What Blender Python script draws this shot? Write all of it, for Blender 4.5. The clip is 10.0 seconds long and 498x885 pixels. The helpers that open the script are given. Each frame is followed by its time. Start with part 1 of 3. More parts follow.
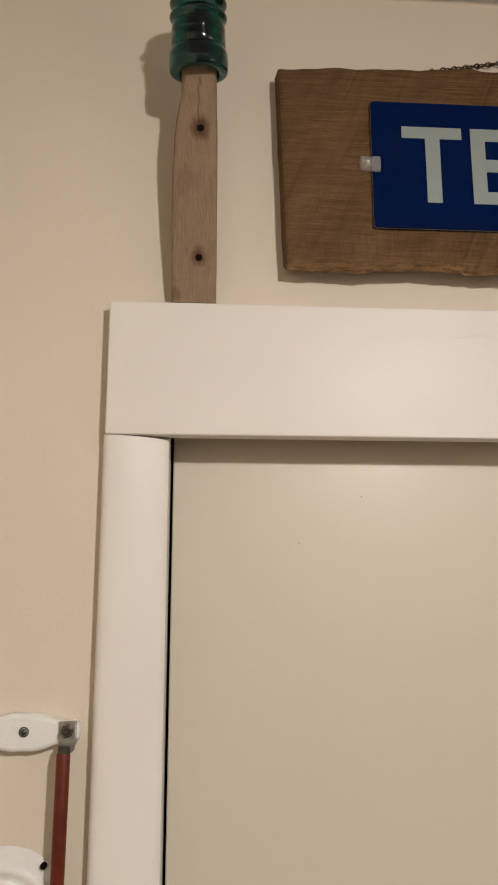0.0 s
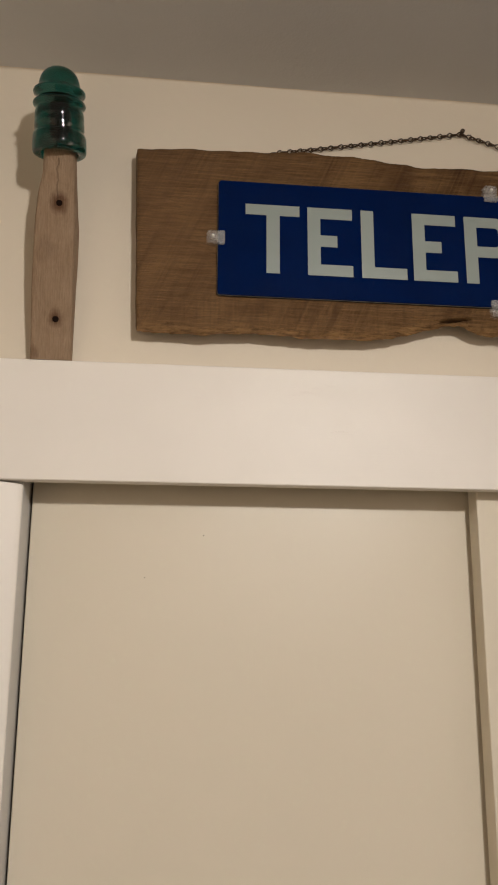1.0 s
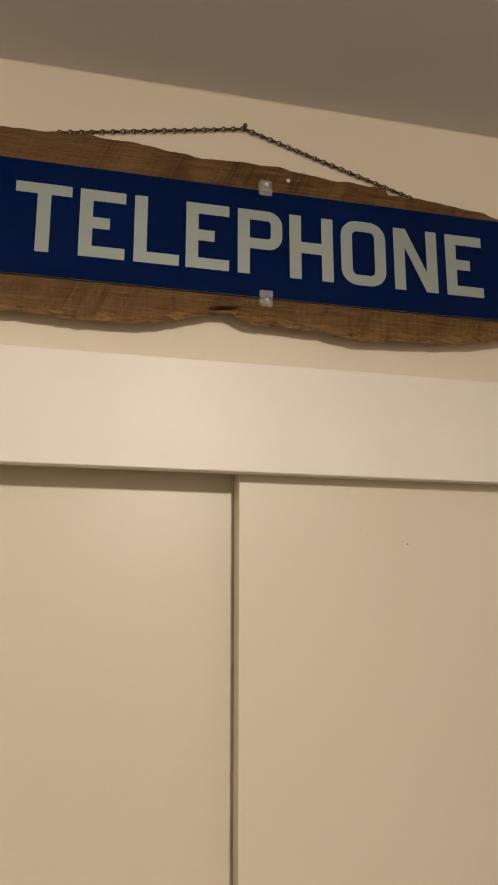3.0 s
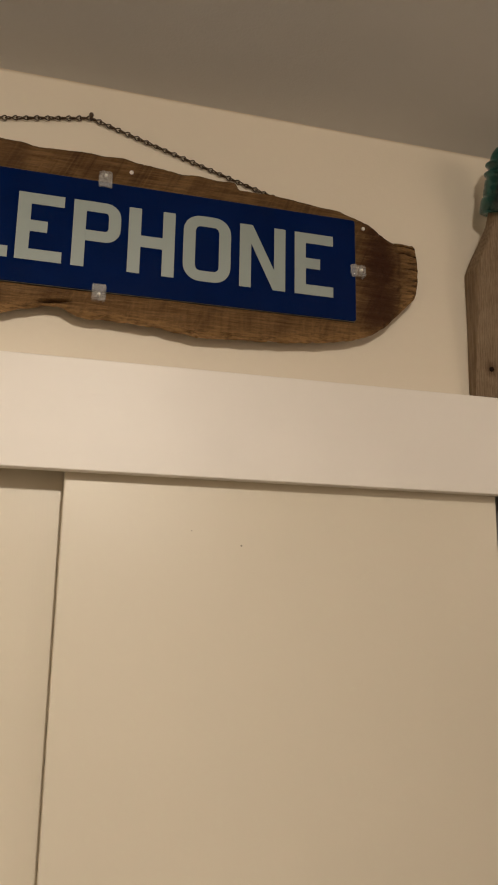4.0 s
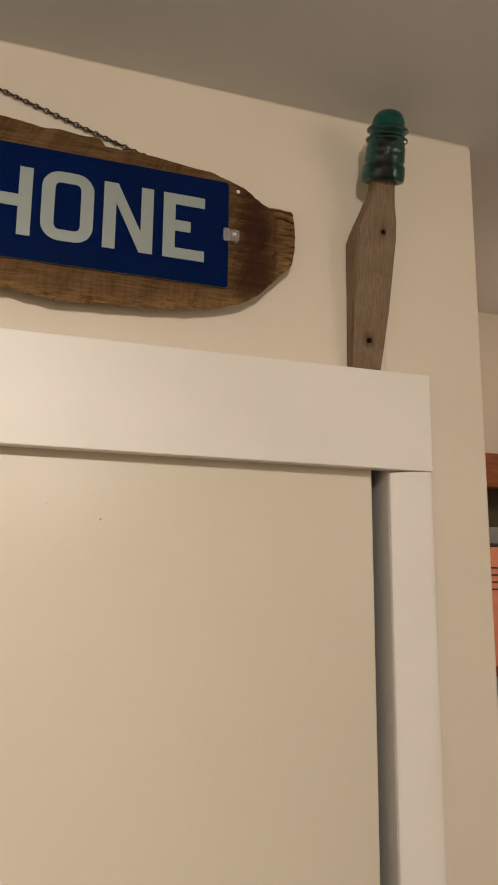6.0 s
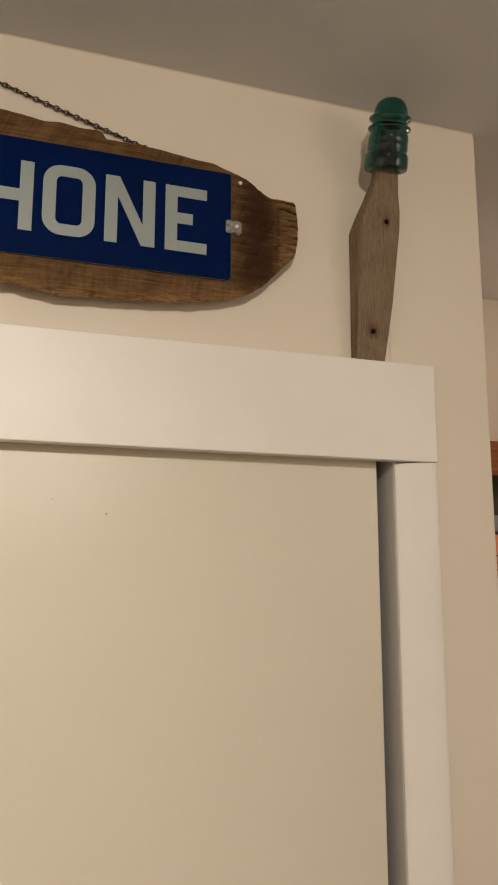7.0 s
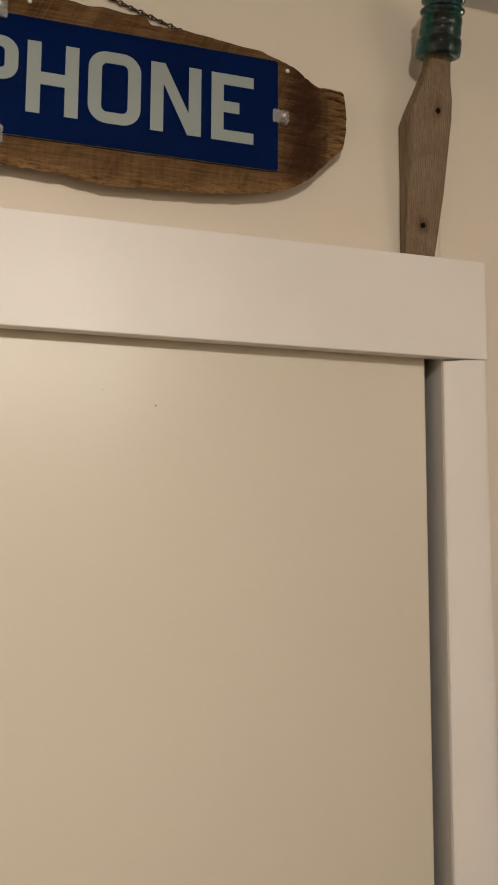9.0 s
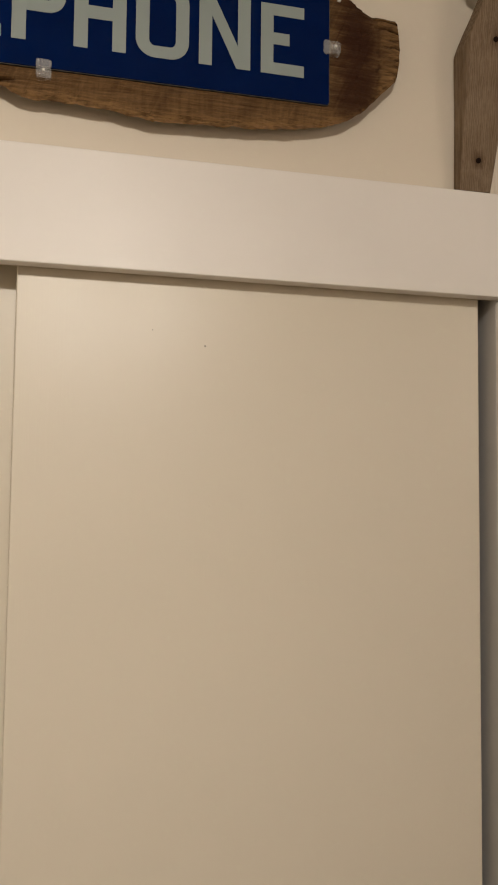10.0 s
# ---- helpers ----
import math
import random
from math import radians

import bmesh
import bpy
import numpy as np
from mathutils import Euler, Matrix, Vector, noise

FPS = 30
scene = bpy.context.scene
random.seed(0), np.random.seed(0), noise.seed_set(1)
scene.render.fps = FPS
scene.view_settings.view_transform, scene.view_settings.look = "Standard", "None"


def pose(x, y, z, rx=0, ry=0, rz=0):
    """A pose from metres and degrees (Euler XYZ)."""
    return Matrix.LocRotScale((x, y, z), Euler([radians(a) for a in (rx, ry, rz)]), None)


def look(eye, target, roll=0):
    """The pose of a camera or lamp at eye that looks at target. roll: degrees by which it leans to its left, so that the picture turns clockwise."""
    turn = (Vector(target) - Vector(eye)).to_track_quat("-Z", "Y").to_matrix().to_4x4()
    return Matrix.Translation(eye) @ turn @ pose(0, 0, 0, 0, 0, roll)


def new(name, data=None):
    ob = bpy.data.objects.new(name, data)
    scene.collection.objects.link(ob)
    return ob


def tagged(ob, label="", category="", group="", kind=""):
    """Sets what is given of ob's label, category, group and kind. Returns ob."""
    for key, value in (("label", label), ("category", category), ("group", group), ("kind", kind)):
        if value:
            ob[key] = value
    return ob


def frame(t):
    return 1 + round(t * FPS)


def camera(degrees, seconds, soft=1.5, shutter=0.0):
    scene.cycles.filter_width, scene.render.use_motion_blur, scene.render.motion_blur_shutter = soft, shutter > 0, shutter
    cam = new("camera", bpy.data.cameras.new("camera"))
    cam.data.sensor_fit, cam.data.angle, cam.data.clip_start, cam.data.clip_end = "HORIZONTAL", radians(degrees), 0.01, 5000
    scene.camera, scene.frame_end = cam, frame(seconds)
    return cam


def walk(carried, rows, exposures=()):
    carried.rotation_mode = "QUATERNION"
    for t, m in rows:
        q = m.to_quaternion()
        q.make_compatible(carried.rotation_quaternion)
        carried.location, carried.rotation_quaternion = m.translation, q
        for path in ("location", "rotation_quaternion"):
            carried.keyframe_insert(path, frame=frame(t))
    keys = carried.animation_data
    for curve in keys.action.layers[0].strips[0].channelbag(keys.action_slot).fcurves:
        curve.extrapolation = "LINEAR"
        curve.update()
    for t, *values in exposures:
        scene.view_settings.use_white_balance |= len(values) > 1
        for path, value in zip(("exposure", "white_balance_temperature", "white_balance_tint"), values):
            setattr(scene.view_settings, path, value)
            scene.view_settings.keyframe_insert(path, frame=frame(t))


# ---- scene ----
cam = camera(36.5, 10.0, soft=1.9)
PATH = [
    (0, (0.127, -1.002, 1.843), (0.252, 0.954, 2.239), 0.0),
    (0.2, (0.1564, -1.0308, 1.8566), (0.2871, 0.9229, 2.2639), 0.0),
    (0.5, (0.204, -1.073, 1.867), (0.365, 0.877, 2.284), 0.0),
    (0.7, (0.2402, -1.1002, 1.867), (0.4267, 0.8438, 2.2984), 0.1),
    (1, (0.3, -1.142, 1.867), (0.505, 0.8, 2.298), 0.3),
    (1.2, (0.3415, -1.1708, 1.8695), (0.5582, 0.773, 2.2874), 0.5),
    (1.5, (0.395, -1.199, 1.874), (0.636, 0.744, 2.282), 0.8),
    (1.7, (0.4181, -1.202, 1.8663), (0.6851, 0.7345, 2.2888), 0.8),
    (2, (0.433, -1.205, 1.852), (0.754, 0.721, 2.284), 0.8),
    (2.2, (0.434, -1.212, 1.858), (0.801, 0.709, 2.275), 0.6),
    (3.3, (0.583, -1.186, 1.834), (1.059, 0.709, 2.26), -0.0),
    (3.5, (0.645, -1.208, 1.846), (1.112, 0.693, 2.255), 0.5),
    (3.7, (0.6993, -1.2259, 1.8484), (1.1727, 0.6735, 2.2586), 0.7),
    (4, (0.762, -1.232, 1.849), (1.27, 0.657, 2.264), 0.9),
    (4.5, (0.83, -1.237, 1.847), (1.375, 0.642, 2.262), 1.1),
    (5, (0.86, -1.233, 1.848), (1.468, 0.631, 2.245), 0.8),
    (5.2, (0.8655, -1.2322, 1.852), (1.5032, 0.6243, 2.2351), 0.7),
    (5.5, (0.881, -1.228, 1.858), (1.537, 0.626, 2.219), 0.6),
    (5.7, (0.899, -1.222, 1.841), (1.549, 0.632, 2.217), 0.6),
    (6.8, (0.923, -1.226, 1.836), (1.543, 0.64, 2.201), 0.1),
    (7, (0.912, -1.224, 1.849), (1.544, 0.643, 2.189), -0.0),
    (7.5, (0.912, -1.219, 1.84), (1.532, 0.656, 2.161), -0.1),
    (7.7, (0.9088, -1.2159, 1.829), (1.5245, 0.6622, 2.1352), -0.1),
    (8, (0.903, -1.213, 1.807), (1.506, 0.672, 2.096), -0.1),
    (8.2, (0.9055, -1.2137, 1.7917), (1.4997, 0.6765, 2.0635), 0.1),
    (8.5, (0.91, -1.215, 1.773), (1.482, 0.685, 2.028), 0.3),
    (9, (0.895, -1.208, 1.754), (1.444, 0.703, 1.963), 0.3),
    (9.5, (0.884, -1.188, 1.723), (1.402, 0.735, 1.908), 0.4),
    (9.7, (0.882, -1.1895, 1.7161), (1.3816, 0.7404, 1.8774), 0.5),
    (10, (0.88, -1.195, 1.712), (1.333, 0.749, 1.833), 0.6),
]
walk(cam, [(t, look(eye, target, roll)) for t, eye, target, roll in PATH],
     exposures=[(0.0, -0.15, 5830, 10), (1.0, -0.14, 5870, 10), (2.0, -0.14, 6130, 10), (3.5, -0.18, 6390, 10), (4.5, -0.11, 6390, 10), (5.5, 0.02, 6200, 10),
                (7.0, 0.02, 6100, 10), (8.5, -0.08, 6060, 10), (10.0, -0.13, 6060, 10)])

# ---- light ----
LAMP = (0.97, -2.10, 2.725)
bulb = bpy.data.lights.new("ceiling_bulb", "POINT")
bulb.energy, bulb.color, bulb.shadow_soft_size = 66.0, (1.0, 0.885, 0.745), 0.06
bulb_ob = new("ceiling_bulb", bulb)
bulb_ob.location = LAMP

# Added downward fill at the ceiling lamp's place, to even out the lower wall.
under = bpy.data.lights.new("added_down_fill", "AREA")
under.shape, under.size = "DISK", 0.12
under.energy, under.color = 16.0, (1.0, 0.885, 0.745)
under_ob = new("added_down_fill", under)
under_ob.location = (LAMP[0], LAMP[1], LAMP[2] - 0.03)

# Added unseen spot at the bulb's place, aimed down to brighten the left corner.
head = bpy.data.lights.new("corner_fill_spot", "SPOT")
head.energy, head.color, head.shadow_soft_size = 72.0, (1.0, 0.885, 0.745), 0.05
head.spot_size, head.spot_blend = radians(94), 1.0
corner_fill_ob = new("corner_fill_spot", head)
corner_fill_ob.matrix_world = look((LAMP[0], LAMP[1], LAMP[2] - 0.05), (-0.42, 0.0, 0.92))

# Added warm fill that brightens the side room; its source is unseen.
side_fill = bpy.data.lights.new("side_room_fill", "POINT")
side_fill.energy, side_fill.color, side_fill.shadow_soft_size = 3.2, (1.0, 0.70, 0.47), 0.06
side_fill_ob = new("side_room_fill", side_fill)
side_fill_ob.location = (2.6, 0.28, 2.45)

# Added soft fill from the room's other end, brightening the wall's right part.
east_fill = bpy.data.lights.new("east_fill_light", "POINT")
east_fill.energy, east_fill.color, east_fill.shadow_soft_size = 24.0, (1.0, 0.80, 0.60), 0.5
east_fill_ob = new("east_fill_light", east_fill)
east_fill_ob.location = (2.95, -2.2, 2.2)

world = bpy.data.worlds.new("night")
scene.world = world
world.use_nodes = True
world.node_tree.nodes["Background"].inputs[0].default_value = (0.02, 0.02, 0.025, 1)
world.node_tree.nodes["Background"].inputs[1].default_value = 0.1


# ---- materials ----
def rgb(c):
    return (*c, 1.0)


class Mat:
    """A small builder of node materials."""

    def __init__(self, name, color=(0.5, 0.5, 0.5), rough=0.5, metal=0.0, spec=0.5):
        self.m = bpy.data.materials.new(name)
        self.m.use_nodes = True
        self.t = self.m.node_tree
        self.b = self.t.nodes["Principled BSDF"]
        self.set("Base Color", rgb(color)).set("Roughness", rough).set("Metallic", metal).set("Specular IOR Level", spec)
        self.obj = self.t.nodes.new("ShaderNodeTexCoord").outputs["Object"]

    def set(self, key, v):
        self.b.inputs[key].default_value = v
        return self

    def node(self, kind, **inputs):
        n = self.t.nodes.new(kind)
        for k, v in inputs.items():
            self.put(n, k.replace("_", " "), v)
        return n

    def put(self, n, key, v):
        if isinstance(v, bpy.types.NodeSocket):
            self.t.links.new(v, n.inputs[key])
        else:
            n.inputs[key].default_value = v

    def to(self, key, socket):
        self.t.links.new(socket, self.b.inputs[key])
        return self

    def coords(self, scale=(1, 1, 1), rot=(0, 0, 0), loc=(0, 0, 0)):
        return self.node("ShaderNodeMapping", Vector=self.obj, Scale=scale, Rotation=rot, Location=loc).outputs[0]

    def noise(self, scale, detail=4.0, rough=0.55, vec=None, dist=0.0):
        return self.node("ShaderNodeTexNoise", Vector=vec or self.obj, Scale=scale, Detail=detail, Roughness=rough, Distortion=dist).outputs["Fac"]

    def ramp(self, fac, *stops):
        n = self.node("ShaderNodeValToRGB", Fac=fac)
        e = n.color_ramp.elements
        while len(e) < len(stops):
            e.new(0.5)
        for el, (p, c) in zip(e, stops):
            el.position, el.color = p, rgb(c) if isinstance(c, tuple) else (c, c, c, 1)
        return n.outputs[0]

    def mix(self, fac, a, b, blend="MIX"):
        n = self.t.nodes.new("ShaderNodeMix")
        n.data_type, n.blend_type = "RGBA", blend
        for i, v in ((0, fac), (6, a), (7, b)):
            if isinstance(v, bpy.types.NodeSocket):
                self.t.links.new(v, n.inputs[i])
            else:
                n.inputs[i].default_value = rgb(v) if isinstance(v, tuple) else v
        return n.outputs[2]

    def math(self, op, a, b=0.0):
        n = self.t.nodes.new("ShaderNodeMath")
        n.operation = op
        for i, v in ((0, a), (1, b)):
            if isinstance(v, bpy.types.NodeSocket):
                self.t.links.new(v, n.inputs[i])
            else:
                n.inputs[i].default_value = v
        return n.outputs[0]

    def bump(self, height, distance, strength=1.0, under=None):
        n = self.node("ShaderNodeBump", Height=height, Distance=distance, Strength=strength)
        if under is not None:
            self.t.links.new(under, n.inputs["Normal"])
        return n.outputs[0]


def wall_paint(name, color, rough=0.6, orange=0.0004):
    m = Mat(name, color, rough, spec=0.35)
    big = m.noise(1.7, 3.0)
    c = m.mix(m.ramp(big, (0.3, 0.0), (0.7, 1.0)), tuple(v * 0.965 for v in color), tuple(min(1, v * 1.02) for v in color))
    m.to("Base Color", c)
    m.to("Roughness", m.ramp(m.noise(9.0), (0.3, rough - 0.06), (0.7, rough + 0.06)))
    n1 = m.bump(m.noise(220.0, 2.0), orange * 0.5)
    n2 = m.bump(m.noise(14.0, 4.0), orange * 3, 0.6, n1)
    m.to("Normal", n2)
    return m.m


def trim_paint(name, color=(0.80, 0.75, 0.688), rough=0.39, axis=0, knots=()):
    """Brushed white gloss paint over wood, with grain along one axis; knots: places where the grain shows through."""
    m = Mat(name, color, rough, spec=0.24)
    s = [70.0, 70.0, 70.0]
    s[axis] = 3.0
    brush = m.noise(1.0, 4.0, 0.6, m.coords(tuple(s)))
    s2 = [220.0, 220.0, 220.0]
    s2[axis] = 8.0
    fine = m.noise(1.0, 3.0, 0.6, m.coords(tuple(s2)))
    dirt = m.noise(5.0, 4.0)
    m.to("Base Color", m.mix(m.ramp(dirt, (0.35, 0.0), (0.75, 1.0)), color, tuple(v * 0.95 for v in color)))
    m.to("Roughness", m.ramp(brush, (0.3, rough - 0.02), (0.7, rough + 0.04)))
    n = m.bump(brush, 0.00012, 0.5)
    n = m.bump(fine, 0.0002, 0.5, n)
    for (x, y, z, r) in knots:
        d = m.node("ShaderNodeVectorMath", Vector=m.coords((1.0, 1.0, 2.6), loc=(-x, -y, -z * 2.6)))
        d.operation = "LENGTH"
        mask = m.ramp(m.math("DIVIDE", d.outputs["Value"], r), (0.1, 1.0), (1.0, 0.0))
        streak = m.noise(1.0, 4.0, 0.7, m.coords((40.0, 1.0, 230.0)), 0.8)
        n = m.bump(m.math("MULTIPLY", mask, m.ramp(streak, (0.57, 0.0), (0.66, 1.0))), 0.0005, 0.6, n)
    m.to("Normal", n)
    return m.m


def door_paint(name, color, specks=()):
    m = Mat(name, color, 0.42, spec=0.5)
    cloud = m.noise(1.3, 2.0, 0.5, m.coords((1, 1, 0.6)))
    m.to("Roughness", m.ramp(m.noise(3.0, 3.0), (0.3, 0.32), (0.7, 0.44)))
    n = m.bump(m.noise(2.1, 1.5, 0.4, m.coords((1.0, 1.0, 0.7))), 0.010, 0.62)
    n = m.bump(m.noise(1.0, 3.0, 0.6, m.coords((260, 260, 9))), 0.0002, 0.5, n)
    c = m.mix(m.ramp(cloud, (0.3, 0.0), (0.7, 1.0)), color, tuple(v * 0.97 for v in color))
    for x, z, r in specks:
        d = m.node("ShaderNodeVectorMath", Vector=m.coords((1.0, 0.0, 1.0), loc=(-x, 0, -z)))
        d.operation = "LENGTH"
        c = m.mix(m.ramp(m.math("DIVIDE", d.outputs["Value"], r), (0.5, 0.7), (1.0, 0.0)), c, (0.12, 0.10, 0.07))
    m.to("Base Color", c)
    speck = m.node("ShaderNodeTexVoronoi", Vector=m.obj, Scale=9.0).outputs["Distance"]
    n = m.bump(m.ramp(speck, (0.012, 1.0), (0.03, 0.0)), 0.0006, 0.6, n)
    m.to("Normal", n)
    return m.m


def old_wood(name, dark, mid, light, along=0, saw=True, stain=(), lined=0.3, pale=(0.165, 0.098, 0.052), ridged=0.0, crack=None, calm=0.0, tall=0.55, ruddy=True):
    """Rough-sawn weathered wood: grain along an axis, saw kerfs across it, stains (x, z, radius)."""
    m = Mat(name, mid, 0.78, spec=0.15)
    s = [120.0, 120.0, 120.0]
    s[along] = 12.0 if saw else 7.0
    grain = m.noise(1.0, 6.0, 0.65, m.coords(tuple(s)), 0.35)
    s2 = [330.0, 330.0, 330.0]
    s2[along] = 16.0
    fibre = m.noise(1.0, 4.0, 0.7, m.coords(tuple(s2)))
    ws = [1.0, 1.0, 1.0]
    ws[along] = 0.16
    lines = m.node("ShaderNodeTexWave", Vector=m.coords(tuple(ws)), Scale=46.0, Distortion=22.0, Detail=4.0, Detail_Scale=1.3, Detail_Roughness=0.65)
    lines.bands_direction = "Z" if along == 0 else "X"
    rings = lines.outputs["Fac"]
    patch = m.noise(9.0, 6.0, 0.65, m.coords((0.9, 1, 1.9)), 0.8)
    worn = m.noise(5.0, 5.0, 0.6, m.coords((1.3, 1, 2.2), loc=(3.1, 0, 1.7)), 1.0)
    c = m.ramp(grain, (0.22, dark), (0.5, mid), (0.82, light))
    if calm:
        c = m.mix(calm, c, mid)
    c = m.mix(m.ramp(patch, (0.38, 0.0), (0.68, 0.5)), c, m.mix(0.45, mid, dark), "MIX")
    c = m.mix(m.ramp(fibre, (0.4, 0.0), (0.75, 0.5)), c, light)
    c = m.mix(m.ramp(worn, (0.52, 0.0), (0.66, 0.38)), c, light)
    c = m.mix(m.ramp(rings, (0.05, lined), (0.45, 0.0)), c, tuple(v * 0.8 for v in dark))
    n = m.bump(rings, 0.0008, 0.5)
    n = m.bump(grain, 0.0012, 0.7, n)
    n = m.bump(fibre, 0.0007, 0.7, n)
    if saw:
        turned = m.coords(rot=(0, -0.42, 0))
        kerf = m.noise(1.0, 3.0, 0.6, m.node("ShaderNodeMapping", Vector=turned, Scale=(62.0, 1.0, 3.2)).outputs[0], 0.4)
        fine_kerf = m.noise(1.0, 2.0, 0.5, m.node("ShaderNodeMapping", Vector=turned, Scale=(210.0, 1.0, 7.0)).outputs[0], 0.3)
        gate = m.ramp(m.noise(7.0, 3.0), (0.36, 0.1), (0.62, 1.0))
        growth = m.noise(1.0, 3.0, 0.6, m.node("ShaderNodeMapping", Vector=m.obj, Scale=(13.0, 1.0, 300.0)).outputs[0], 0.25)
        c = m.mix(m.ramp(growth, (0.34, 0.42), (0.50, 0.0)), c, tuple(v * 0.75 for v in dark))
        c = m.mix(m.ramp(growth, (0.54, 0.0), (0.70, 0.62)), c, light)
        swathe = m.noise(1.0, 3.0, 0.6, m.node("ShaderNodeMapping", Vector=turned, Scale=(24.0, 1.0, 1.5)).outputs[0], 0.5)
        c = m.mix(m.ramp(swathe, (0.34, 0.30), (0.52, 0.0)), c, dark)
        c = m.mix(m.ramp(swathe, (0.54, 0.0), (0.70, 0.25)), c, light)
        # upright saw marks along the lower edge
        height = m.math("SUBTRACT", m.node("ShaderNodeSeparateXYZ", Vector=m.obj).outputs["Z"], 2.0)
        low = m.ramp(height, (0.335, 1.0), (0.365, 0.0))
        upright = m.noise(1.0, 3.0, 0.6, m.node("ShaderNodeMapping", Vector=m.obj, Scale=(140.0, 1.0, 9.0)).outputs[0], 0.3)
        c = m.mix(m.math("MULTIPLY", low, m.ramp(upright, (0.36, 0.26), (0.50, 0.0))), c, tuple(v * 0.8 for v in dark))
        c = m.mix(m.math("MULTIPLY", low, m.ramp(upright, (0.54, 0.0), (0.68, 0.24))), c, light)
        k = m.math("MULTIPLY", m.ramp(kerf, (0.5, 0.0), (0.66, 1.0)), gate)
        c = m.mix(m.math("MULTIPLY", k, 0.62), c, dark)
        k2 = m.math("MULTIPLY", m.ramp(fine_kerf, (0.48, 0.0), (0.72, 1.0)), gate)
        c = m.mix(m.math("MULTIPLY", k2, 0.34), c, light)
        n = m.bump(growth, 0.0013, 0.8, n)
        n = m.bump(k, 0.0012, 0.8, n)
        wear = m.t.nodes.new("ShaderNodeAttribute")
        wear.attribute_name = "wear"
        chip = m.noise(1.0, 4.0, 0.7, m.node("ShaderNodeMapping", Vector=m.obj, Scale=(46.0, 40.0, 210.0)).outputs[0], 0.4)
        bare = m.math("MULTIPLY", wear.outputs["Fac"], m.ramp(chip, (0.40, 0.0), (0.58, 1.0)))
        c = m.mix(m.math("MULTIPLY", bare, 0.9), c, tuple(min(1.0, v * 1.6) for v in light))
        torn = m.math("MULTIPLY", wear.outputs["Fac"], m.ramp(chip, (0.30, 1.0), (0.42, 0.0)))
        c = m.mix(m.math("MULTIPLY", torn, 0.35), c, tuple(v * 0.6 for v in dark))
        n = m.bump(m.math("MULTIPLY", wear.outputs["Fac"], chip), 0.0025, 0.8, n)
        # the sawn left end is a paler, pinker brown
        along_x = m.node("ShaderNodeSeparateXYZ", Vector=m.obj).outputs["X"]
        from_left = m.math("ADD", along_x, m.math("MULTIPLY", m.math("SUBTRACT", patch, 0.5), 0.5))
        c = m.mix(m.ramp(from_left, (0.22, 0.30), (0.75, 0.0)), c, pale)
        # shade inside the cracks, put into the colour
        split_shade = m.t.nodes.new("ShaderNodeAttribute")
        split_shade.attribute_name = "split_shade"
        c = m.mix(m.ramp(split_shade.outputs["Fac"], (0.15, 0.0), (0.7, 0.9)), c, tuple(v * 0.3 for v in dark))
    for (x, z, r, depth) in stain:
        d = m.node("ShaderNodeVectorMath", Vector=m.coords((1.0, 0.0, tall), loc=(-x, 0, -z * tall)))
        d.operation = "LENGTH"
        edge = m.math("ADD", m.math("DIVIDE", d.outputs["Value"], r), m.math("MULTIPLY", m.math("SUBTRACT", m.math("ADD", m.math("MULTIPLY", patch, 0.6), m.math("MULTIPLY", grain, 0.4)), 0.5), 2.0))
        c = m.mix(m.math("MULTIPLY", m.ramp(edge, (0.35, 1.0), (1.0, 0.0)), depth), c, (dark[0] * 0.72, dark[1] * 0.48, dark[2] * 0.45) if ruddy else (dark[0] * 0.5, dark[1] * 0.36, dark[2] * 0.28))
    if ridged:
        rs = [1.0, 1.0, 1.0]
        rs[along] = 0.07
        wave = m.node("ShaderNodeTexWave", Vector=m.coords(tuple(rs)), Scale=88.0, Distortion=9.0, Detail=3.0, Detail_Scale=1.6, Detail_Roughness=0.6)
        wave.bands_direction = "X"
        ridge = wave.outputs["Fac"]
        c = m.mix(m.math("MULTIPLY", m.ramp(ridge, (0.05, 1.0), (0.40, 0.0)), ridged), c, tuple(v * 0.6 for v in dark))
        c = m.mix(m.math("MULTIPLY", m.ramp(ridge, (0.65, 0.0), (0.95, 1.0)), ridged * 0.8), c, light)
        n = m.bump(ridge, 0.0016 * ridged, 0.8, n)
    if crack:
        x0, z0, z1 = crack
        xyz = m.node("ShaderNodeSeparateXYZ", Vector=m.obj).outputs
        wander = m.math("MULTIPLY", m.math("SUBTRACT", m.noise(1.0, 3.0, 0.6, m.coords((0, 0, 42.0))), 0.5), 0.016)
        away = m.math("ABSOLUTE", m.math("SUBTRACT", m.math("SUBTRACT", xyz["X"], x0), wander))
        inside = m.math("MULTIPLY", m.math("GREATER_THAN", xyz["Z"], z0), m.math("LESS_THAN", xyz["Z"], z1))
        gap = m.math("MULTIPLY", m.ramp(m.math("DIVIDE", away, 0.0016), (0.25, 1.0), (1.0, 0.0)), inside)
        c = m.mix(m.math("MULTIPLY", gap, 0.5), c, tuple(v * 0.3 for v in dark))
    m.to("Base Color", c)
    m.to("Roughness", m.ramp(grain, (0.3, 0.85), (0.7, 0.62)))
    m.to("Normal", n)
    return m.m


